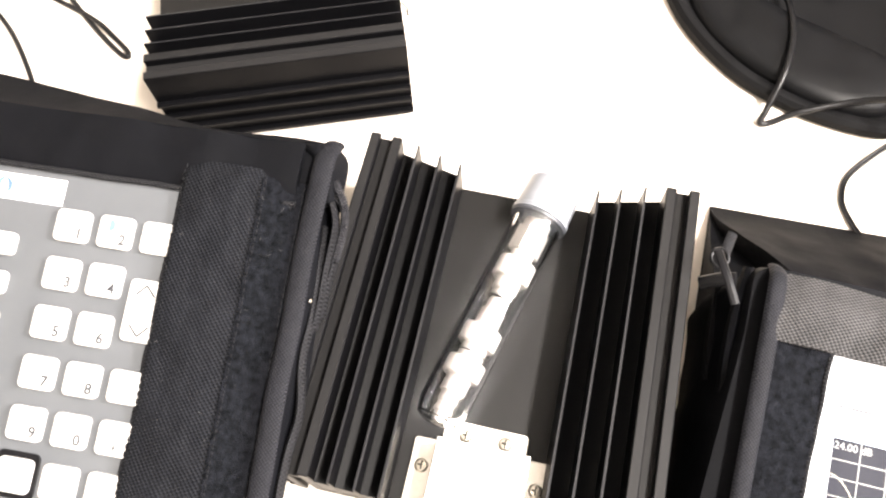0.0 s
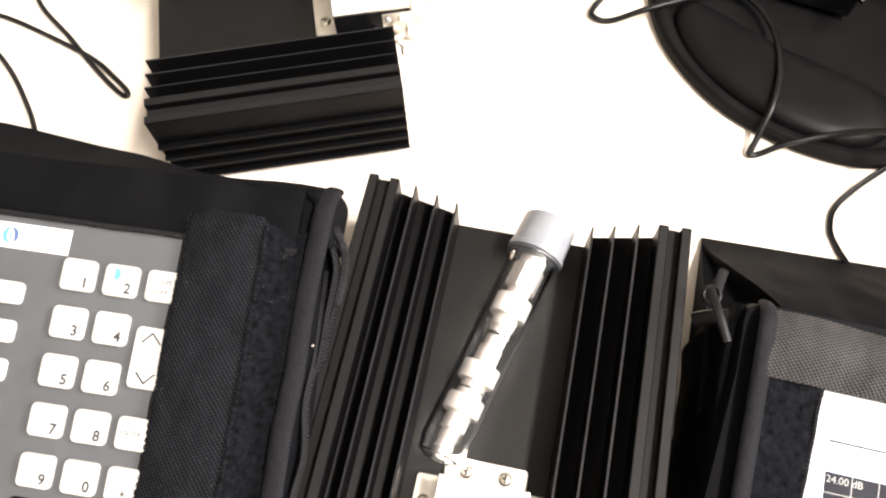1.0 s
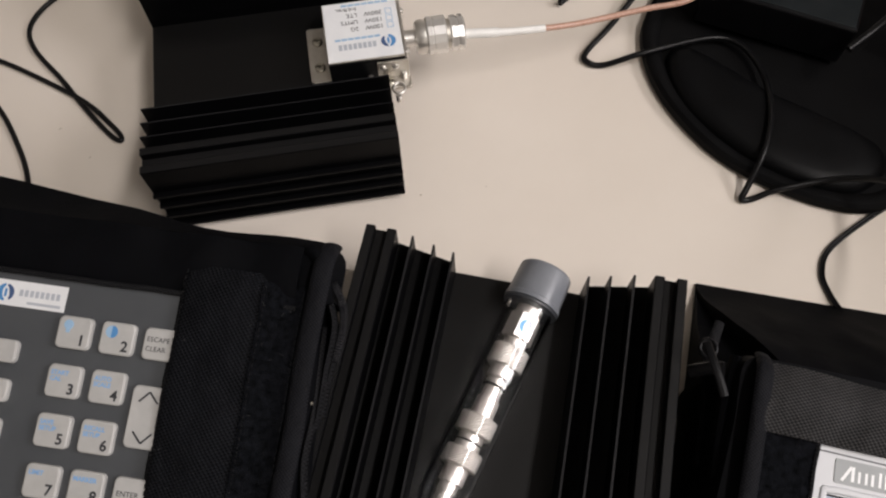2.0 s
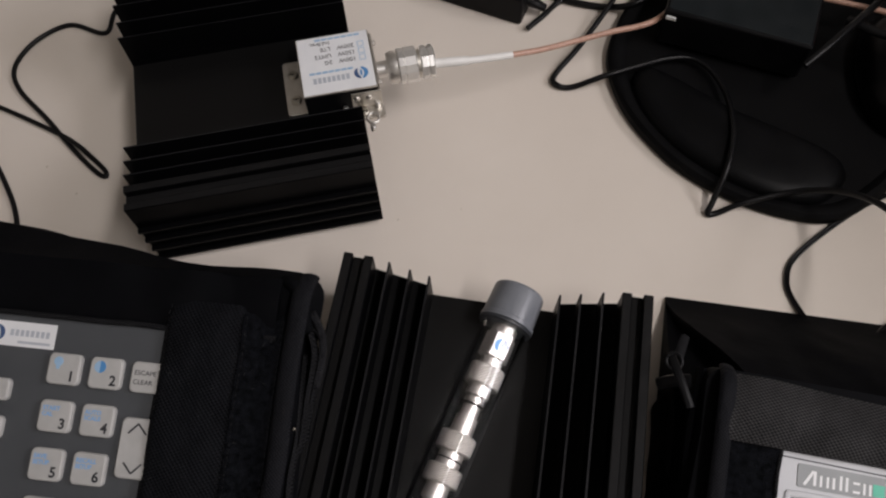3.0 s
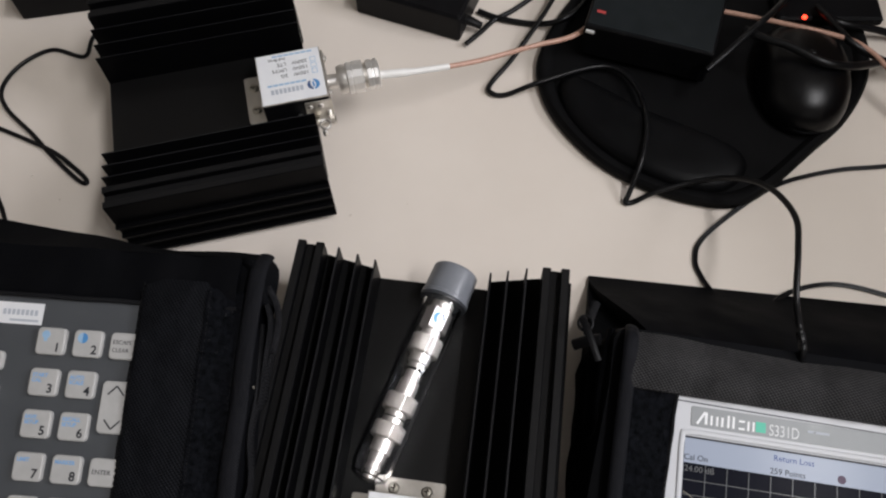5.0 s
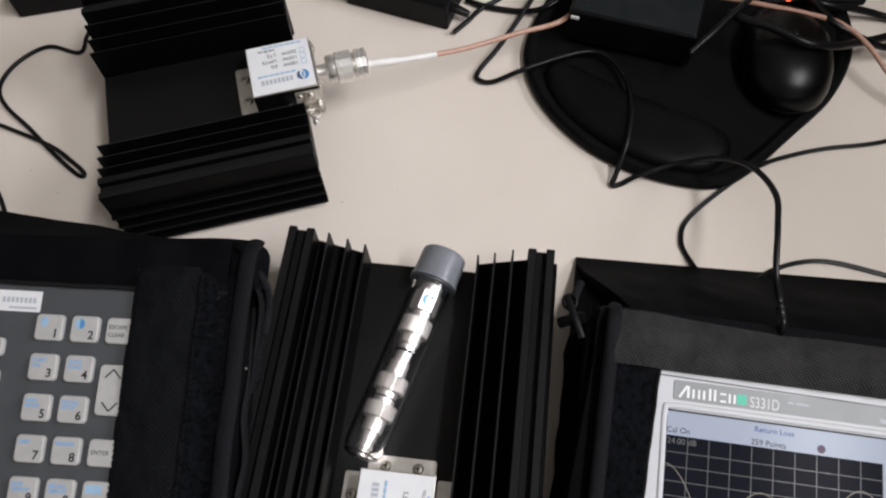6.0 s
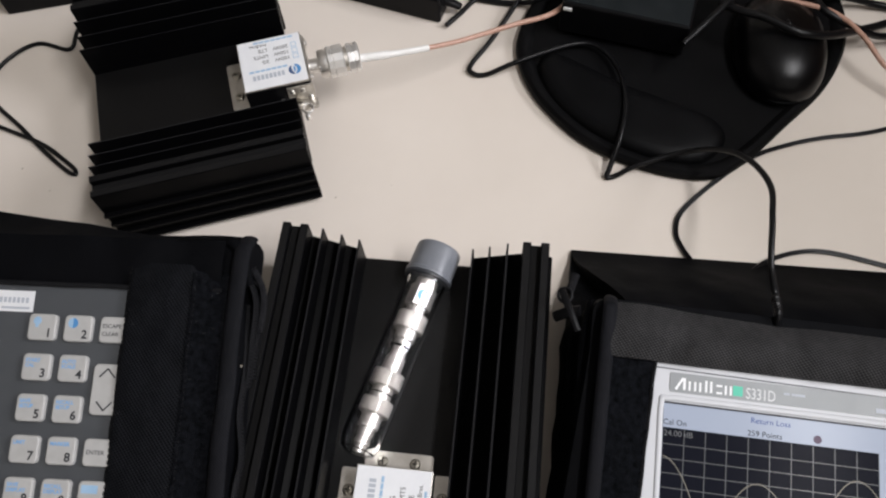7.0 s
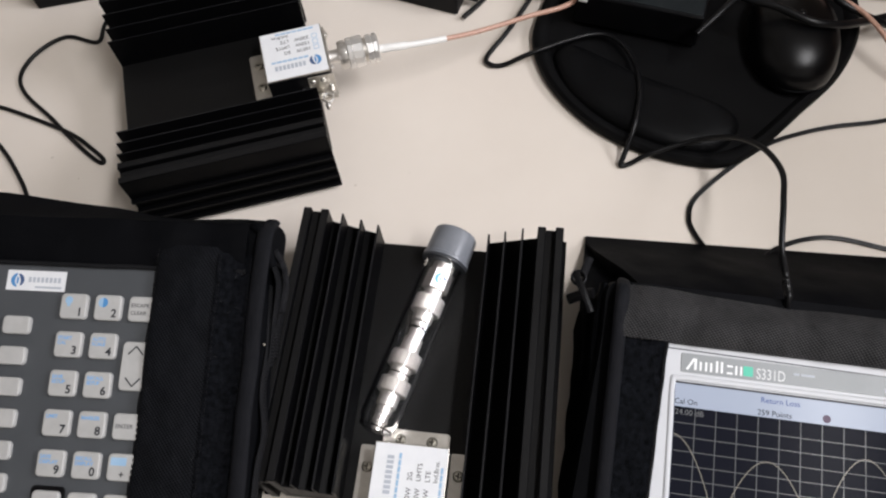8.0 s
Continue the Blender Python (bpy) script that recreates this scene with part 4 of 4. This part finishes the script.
    for j in range(ny):
        for i in range(nx):
            bm.faces.new((top[j][i], top[j][i + 1], top[j + 1][i + 1], top[j + 1][i]))
    rim = top[0][:] + [top[j][nx] for j in range(1, ny + 1)] + top[ny][-2::-1] + [top[j][0] for j in range(ny - 1, 0, -1)]
    lowv = []
    for v in rim:
        w = RIGHT @ v.co
        lowv.append(bm.verts.new(inv @ Vector((w.x, w.y, 0.0005))))
    for i in range(len(rim)):
        bm.faces.new((rim[i], lowv[i], lowv[(i + 1) % len(rim)], rim[(i + 1) % len(rim)]))
    bmesh.ops.recalc_face_normals(bm, faces=bm.faces)
    part("back_pocket", bm, M_NYLON, r, "smooth black nylon pocket", True)
    bm = bmesh.new()
    vs = []
    for x in (-0.0500, 0.004):
        ring = []
        for y, z in ((-0.020, 0.0012), (0.0985, 0.0012), (0.0985, 0.0030), (0.070, 0.017), (0.034, 0.044), (-0.020, 0.044)):
            p = RIGHT @ Vector((x, y, 0))
            ring.append(bm.verts.new(inv @ Vector((p.x, p.y, z))))
        vs.append(ring)
    stitch(bm, vs)
    bm.faces.new(vs[1])
    bm.faces.new(list(reversed(vs[0])))
    bmesh.ops.recalc_face_normals(bm, faces=bm.faces)
    part("side_gusset", bm, M_NYLON, r)
    # zip pull
    zp = part("zip_pull", sweep(spline([(-0.0600, 0.0345, 0.0040), (-0.0572, 0.0270, 0.0075), (-0.0535, 0.0190, 0.0090), (-0.0488, 0.0090, 0.0085)], 6), 0.0023, 0.0011, 8), M_PLASTIC, r, "black zip pull")
    part("slider", sweep(spline([(-0.0620, 0.0215, -0.016), (-0.0575, 0.0232, -0.013), (-0.0525, 0.0245, -0.009), (-0.047, 0.0250, -0.006)], 5), 0.0036, 0.0028, 10), M_PLASTIC, zp)
    part("pull_ring", sweep(spline([(-0.0575 + 0.0042 * math.cos(a), 0.0330 + 0.0046 * math.sin(a), -0.002) for a in [k * math.pi / 4 for k in range(8)]], 4, True) + [Vector((-0.0533, 0.0330, -0.002))], 0.0010, n=8), M_PLASTIC, zp)
    part("zip_tape", sweep(spline([(-0.0510, 0.0500, -0.012), (-0.0530, 0.0430, -0.008), (-0.0550, 0.0350, -0.004)], 6), 0.0026, 0.0010, 8), M_WEBBING, r, "short black zip tape", True)

    a = root("cable_analyser", RIGHT, "pale grey handheld analyser with a lit trace display", "analyser", "handheld analysers")
    part("bezel", plate(outline(-0.016, 0.225, -0.160, 0.0045, 0.006, 3), -0.010, 0.0015, 0.0008), M_BEZEL, a, "pale grey plastic front")
    part("bezel_seam", box(-0.003, 0.220, -0.0004, 0.0004, 0.0012, 0.0017), M_PANEL, a, m=pose(0, -0.0057, 0, 0, 0, -0.87))
    part("bezel_ridge", sweep(spline([(0.0045, -0.155, 0.0015), (0.0045, -0.06, 0.0015), (0.0046, -0.0275, 0.0015), (0.0080, -0.0235, 0.0015), (0.03, -0.0232, 0.0015), (0.09, -0.0232, 0.0015), (0.20, -0.0232, 0.0015)], 8), 0.0018, 0.0011, 8), M_BEZEL, a, smooth=True)
    pl = part("badge_plate", plate(outline(0.0088, 0.215, -0.0196, -0.0078, 0.0012, 3), 0.0012, 0.0019, 0.0002), M_BADGE, a, "dark grey name plate")
    zb = 0.0019
    # wordmark as plain strokes
    for x0, x1, y0, y1 in ((0.0167, 0.0182, -0.0177, -0.0106), (0.0199, 0.0211, -0.0177, -0.0122), (0.0232, 0.0244, -0.0177, -0.0122), (0.0261, 0.0274, -0.0177, -0.0122), (0.0296, 0.0309, -0.0177, -0.0106), (0.0325, 0.0338, -0.0177, -0.0108), (0.0362, 0.0396, -0.0177, -0.0165), (0.0362, 0.0396, -0.0134, -0.0122), (0.0411, 0.0423, -0.0177, -0.0122), (0.0440, 0.0452, -0.0177, -0.0122)):
        part("wordmark", box(x0, x1, y0, y1, zb, zb + 0.00012), M_WHITEINK, pl)
    part("wordmark", box(-0.0042, 0.0042, -0.0007, 0.0007, 0, 0.00012), M_WHITEINK, pl, m=pose(0.0145, -0.0143, zb, 0, 0, 59))
    part("badge_square", box(0.0459, 0.0516, -0.0176, -0.0116, zb, zb + 0.00012), M_GREEN, pl, "green square")
    code = writing("S331D", 0.0092, 0.0534, -0.0155, zb, M_SILVERINK, pl, name="model_mark")
    code.matrix_basis = code.matrix_basis @ Matrix.Diagonal((0.70, 1, 1, 1))
    bars(pl, M_INKPALE, [(0.0753, 0.0788, -0.0135, -0.0121), (0.0798, 0.0877, -0.0135, -0.0121), (0.1280, 0.1350, -0.0175, -0.0148)], zb)
    sc = part("display", box(0.0058, 0.142, -0.138, -0.0264, 0.0010, 0.0018), M_LCDPALE, a, "lit colour display")
    part("display_edge", box(0.0058, 0.142, -0.0266, -0.0256, 0.0012, 0.0021), M_PLASTIC, sc)
    part("display_edge", box(0.0052, 0.0060, -0.138, -0.0266, 0.0012, 0.0021), M_PLASTIC, sc)
    gx0, gx1, gy1, gy0 = 0.0062, 0.1294, -0.0407, -0.1165
    part("graph", box(gx0, gx1, gy0, gy1, 0.0018, 0.0019), M_LCDDARK, sc)
    zg = 0.0019
    for i in range(1, 11):
        x = 0.0064 + 0.01228 * i
        part("grid_line", box(x - 0.00019, x + 0.00019, gy0, gy1, zg, zg + 0.00006), M_LCDLINE, sc)
    for i in range(8):
        y = -0.0503 - 0.00827 * i
        part("grid_line", box(gx0, gx1, y - 0.00019, y + 0.00019, zg, zg + 0.00005), M_LCDLINE, sc)
    trace = []
    for i in range(241):
        u = i / 240
        x = gx0 + 0.0004 + (gx1 - gx0 - 0.001) * u
        amp = 0.0558 if x < 0.0337 else 0.0463 if x < 0.0895 else 0.0552
        y = -0.113 + amp * abs(math.sin(math.pi * (x - 0.0337) / 0.0558)) ** 0.8 + 0.0003 * math.sin(i * 1.9)
        trace.append(Vector((x, max(gy0, y), zg + 0.0001)))
    part("trace", sweep(trace, 0.00022, 0.00008, 6), M_LCDTRACE, sc, "fine pale trace")
    writing("Cal On", 0.0047, 0.0060, -0.0376, 0.00182, M_LCDINK, sc)
    writing("24.00 dB", 0.0048, 0.0066, -0.0440, 0.00196, M_LCDLINE, sc)
    writing("Return Loss", 0.0047, 0.0566, -0.0307, 0.00182, M_LCDBLUE, sc)
    writing("259 Points", 0.0047, 0.0548, -0.0382, 0.00182, M_LCDINK, sc)
    part("marker", lathe([(0, 0.0024), (0.00008, 0.0024)], 20), M_LCDMARK, sc, m=pose(0.0949, -0.0371, 0.0018, 0, -90, 0))


display_case()


# ---- mouse mat and mouse ----
def mouse_mat():
    r = root("mouse_mat", pose(0, 0, 0), "black mouse mat with a padded wrist rest", "mouse mat")
    pts = [(0.1455, 0.455), (0.1535, 0.4170), (0.1770, 0.3765), (0.2075, 0.3490), (0.2435, 0.3300), (0.2740, 0.3235), (0.3030, 0.334), (0.3440, 0.3612), (0.3865, 0.3915), (0.4175, 0.431), (0.4290, 0.480), (0.4150, 0.535), (0.3700, 0.575), (0.3000, 0.590), (0.2250, 0.575), (0.1790, 0.532), (0.1510, 0.488)]
    line = [(p.x, p.y) for p in spline([(x, y, 0) for x, y in pts], 6, True)]
    c = Vector((0.285, 0.455))

    def ring(k, z):
        return [Vector((c.x + (x - c.x) * k, c.y + (y - c.y) * k, z)) for x, y in line]

    part("base", loft([ring(0.985, 0.0005), ring(1.0, 0.003), ring(0.995, 0.008), ring(0.975, 0.0105), ring(0.945, 0.0108), ring(0.915, 0.0085), ring(0.90, 0.0062), ring(0.885, 0.0062)]), M_PAD, r, "black foam mat with raised rim", True)
    # wrist cushion
    o = [(p.x, p.y) for p in spline([(x, y, 0) for x, y in ((0.1600, 0.446), (0.1660, 0.412), (0.1890, 0.377), (0.2220, 0.3500), (0.2530, 0.3365), (0.2750, 0.3395), (0.2905, 0.3540), (0.2855, 0.3720), (0.2520, 0.3970), (0.2230, 0.4170), (0.1950, 0.4420), (0.1720, 0.4590))], 5, True)]
    q = Vector((0.222, 0.392))
    part("wrist_rest", loft([[Vector((q.x + (x - q.x) * k, q.y + (y - q.y) * k, z)) for x, y in o] for k, z in ((1.0, 0.006), (1.0, 0.0090), (0.97, 0.0125), (0.90, 0.0150), (0.75, 0.0168), (0.45, 0.0176), (0.1, 0.0178))]), M_GEL, r, "smooth black wrist cushion", True)


mouse_mat()


def computer_mouse():
    m = pose(0.3560, 0.4290, 0.0062, 0, 0, -14)
    r = root("computer_mouse", m, "glossy black computer mouse on the mat", "mouse")
    rings = []
    n = 40
    for k, z in ((0.94, 0.0), (1.0, 0.004), (1.0, 0.012), (0.95, 0.020), (0.84, 0.0275), (0.66, 0.0325), (0.42, 0.0355), (0.15, 0.0366)):
        ring = []
        for i in range(n):
            t = 2 * math.pi * i / n
            x, y = 0.036 * abs(math.cos(t)) ** 0.85 * (1 if math.cos(t) >= 0 else -1), 0.054 * abs(math.sin(t)) ** 0.85 * (1 if math.sin(t) >= 0 else -1)
            ring.append(Vector((x * k, y * k - 0.004 * (1 - k), z * (1 - 0.22 * max(0, y * k) / 0.056))))
        rings.append(ring)
    part("shell", loft(rings), M_MOUSE, r, "glossy black shell", True)
    part("seam", sweep([Vector((0.0365 * math.cos(t), 0.0545 * math.sin(t), 0.0080)) for t in [2 * math.pi * k / 48 for k in range(49)]], 0.0009, n=6), M_DARK, r, smooth=True)
    part("button_bead", lathe([(0, 0.0030), (0.0010, 0.0028), (0.0018, 0.0014)], 16), M_MOUSE, r, smooth=True, m=pose(0.0, 0.0035, 0.0350, 0, -90, 0))


computer_mouse()


# ---- small boxes at the back ----
def small_box(name, m, w, d, h, label, category, z0=0.0, top=None):
    r = root(name, m, label, category)
    part("shell", box(-w / 2, w / 2, -d / 2, d / 2, z0, z0 + h, 0.0022, 3), M_PLASTIC, r)
    part("lid", plate(outline(-w / 2 + 0.002, w / 2 - 0.002, -d / 2 + 0.002, d / 2 - 0.002, 0.002), z0 + h - 0.001, z0 + h + 0.0008, 0.0005), top or M_PLASTIC, r)
    return r


turn = -25.3
f = Vector((0.2305, 0.459, 0)) + Vector((0.427, 0.904, 0)) * 0.046
drive = small_box("external_drive", pose(f.x, f.y, 0.0108, 0, 0, turn), 0.104, 0.092, 0.034, "black external drive lying on the mouse mat", "drive", 0, M_BOXTOP)
part("indicator", box(-0.0500, -0.0430, -0.0472, -0.0458, 0.0265, 0.0295, 0.0004), M_LEDWHITE, drive, "small white indicator")
part("mark", box(-0.0455, -0.0385, -0.0310, -0.0284, 0.0348, 0.0350), M_RED, drive, "small red mark")
adapter = small_box("power_adapter", pose(0.0567, 0.5605, 0, 0, 0, -27.9), 0.097, 0.052, 0.028, "black power adapter brick on the desk", "power adapter")
part("cable_gland", sweep(spline([(0.046, -0.010, 0.012), (0.054, -0.010, 0.011), (0.062, -0.009, 0.008)], 4), lambda t: 0.005 - 0.002 * t, n=10), M_CABLE, adapter)
small_box("black_box", pose(-0.2350, 0.6380, 0, 0, 0, 3), 0.118, 0.090, 0.030, "low black plastic box beyond the heat sink", "box")
hub = small_box("usb_hub", pose(0.4060, 0.5215, 0.0062, 0, 0, -8), 0.090, 0.072, 0.008, "flat black hub with a glowing red light", "hub")
part("led", lathe([(0, 0.0022), (0.0012, 0.0020), (0.002, 0.0010)], 14), M_LED, hub, "glowing red light", m=pose(-0.0225, -0.0345, 0.0086, 0, -90, 0))


# ---- loose cables ----
def cable(points, radius, label, step=8):
    ob = part("cable", sweep(spline(points, step), radius, n=10), M_CABLE, smooth=True)
    return tagged(ob, label, "cable", "loose black cables")


def twin_lead(points, radius, gap, label):
    """Two thin strands side by side."""
    line = spline(points, 8)
    bm = bmesh.new()
    for s in (-1, 1):
        side = []
        for i, p in enumerate(line):
            d = line[min(i + 1, len(line) - 1)] - line[max(i - 1, 0)]
            side.append(p + Vector((-d.y, d.x, 0)).normalized() * gap * s)
        one = sweep(side, radius, n=8)
        me = bpy.data.meshes.new("strand")
        one.to_mesh(me)
        one.free()
        bm.from_mesh(me)
        bpy.data.meshes.remove(me)
    ob = part("cable", bm, M_CABLE, smooth=True)
    return tagged(ob, label, "cable", "loose black cables")


T = 0.0019
cable([(-0.214, 0.590, T), (-0.228, 0.560, T), (-0.234, 0.540, T), (-0.262, 0.551, T), (-0.287, 0.538, T), (-0.300, 0.515, T), (-0.294, 0.493, T), (-0.270, 0.464, T), (-0.2535, 0.4425, T), (-0.2385, 0.4245, T), (-0.2270, 0.4125, T), (-0.2220, 0.4105, T), (-0.2238, 0.4160, T), (-0.2350, 0.4285, T), (-0.2440, 0.4370, T + 0.003), (-0.263, 0.452, T), (-0.314, 0.482, T), (-0.36, 0.50, T)], 0.0018, "thin black cable looped on the desk")
cable([(-0.36, 0.475, T), (-0.330, 0.462, T), (-0.309, 0.439, T), (-0.292, 0.409, T), (-0.282, 0.384, T), (-0.276, 0.352, 0.004)], 0.0018, "thin black cable running under the case")
cable([(0.195, 0.580, 0.013), (0.166, 0.532, 0.012), (0.131, 0.490, 0.005), (0.1065, 0.464, 0.003), (0.1065, 0.455, 0.003), (0.118, 0.4520, 0.003), (0.144, 0.4530, 0.0130), (0.192, 0.4630, 0.0130), (0.2130, 0.4560, 0.0130), (0.2225, 0.4300, 0.0150), (0.2190, 0.3950, 0.0200), (0.2080, 0.3650, 0.0200), (0.1965, 0.3450, 0.0075), (0.1930, 0.3390, 0.003), (0.1995, 0.3385, 0.003), (0.2165, 0.3410, 0.0105), (0.2500, 0.3410, 0.020), (0.2680, 0.3263, 0.0420), (0.2759, 0.3031, 0.0630), (0.2755, 0.2724, 0.0800), (0.2652, 0.2454, 0.0890), (0.2554, 0.2153, 0.0860), (0.2560, 0.1990, 0.076), (0.2521, 0.1880, 0.0808), (0.2510, 0.1815, 0.0795), (0.2500, 0.176, 0.070)], 0.0021, "black cable crossing the mat to the lit analyser", 10)
relief = part("strain_relief", sweep(spline([(0.2540, 0.1940, 0.0785), (0.2522, 0.1885, 0.0808), (0.2511, 0.1825, 0.0800)], 8), lambda t: 0.0023 + 0.0005 * (int(t * 16) % 2), n=10), M_CABLE)
tagged(relief, "black ribbed strain relief on the analyser cable", "strain relief")
twin_lead([(0.470, 0.352, T), (0.409, 0.346, T), (0.369, 0.347, T), (0.340, 0.345, T), (0.312, 0.339, 0.003), (0.281, 0.325, 0.003), (0.244, 0.302, T), (0.2335, 0.285, T), (0.2345, 0.270, T), (0.240, 0.252, 0.004)], 0.00098, 0.00090, "thin black twin lead curling from the mat to the case")
twin_lead([(0.270, 0.236, 0.012), (0.288, 0.248, 0.004), (0.312, 0.2535, T), (0.336, 0.251, T), (0.368, 0.237, T), (0.42, 0.21, T)], 0.00098, 0.00090, "thin black twin lead behind the case pocket")
cable([(0.268, 0.424, 0.044), (0.285, 0.434, 0.050), (0.305, 0.449, 0.051), (0.335, 0.472, 0.049), (0.370, 0.505, 0.040), (0.40, 0.55, 0.02)], 0.0026, "stiff black cable leaving the drive")
cable([(0.092, 0.508, 0.005), (0.106, 0.520, 0.004), (0.120, 0.533, 0.003), (0.140, 0.543, 0.003), (0.18, 0.57, 0.003)], 0.0022, "black cable beside the power adapter")
cable([(0.108, 0.545, 0.003), (0.125, 0.534, 0.003), (0.155, 0.523, 0.004), (0.176, 0.517, 0.013), (0.200, 0.535, 0.014), (0.215, 0.575, 0.013)], 0.0026, "thick black cable running under the drive")
cable([(0.3083, 0.4596, 0.0440), (0.3211, 0.4457, 0.0470), (0.3350, 0.4361, 0.0485), (0.3569, 0.4176, 0.0475), (0.3803, 0.4150, 0.0420), (0.4081, 0.4241, 0.0300), (0.4534, 0.4413, 0.0120), (0.520, 0.460, 0.0034)], 0.0033, "thick black cable arching over the mouse")
cable([(0.3903, 0.4965, 0.0200), (0.3913, 0.4595, 0.0320), (0.3955, 0.4429, 0.0340), (0.4202, 0.4279, 0.0260), (0.4467, 0.4267, 0.0140), (0.520, 0.425, 0.0031)], 0.0030, "black cable looped beside the mouse")

cable([(0.394, 0.492, 0.0150), (0.398, 0.4800, 0.0200), (0.4080, 0.4742, 0.0195), (0.4243, 0.4725, 0.0160), (0.4456, 0.4696, 0.0100), (0.4599, 0.4659, 0.0060), (0.510, 0.448, 0.0036)], 0.0032, "thick black cable running from the hub across the mat")


# ---- specks on the desk ----
bm = bmesh.new()
for x, y, r in ((-0.2665, 0.4235, 0.0007), (-0.2430, 0.3990, 0.0005), (-0.0180, 0.3560, 0.0006), (0.0260, 0.3600, 0.0004), (-0.2900, 0.4700, 0.0005)):
    for k in range(2):
        bmesh.ops.create_icosphere(bm, subdivisions=1, radius=r, matrix=Matrix.Translation((x + 0.0006 * k, y + 0.0004 * k, r * 0.5)))
tagged(part("desk_specks", bm, M_EDGE), "tiny dark crumbs scattered on the desk", "crumbs", kind="stuff")
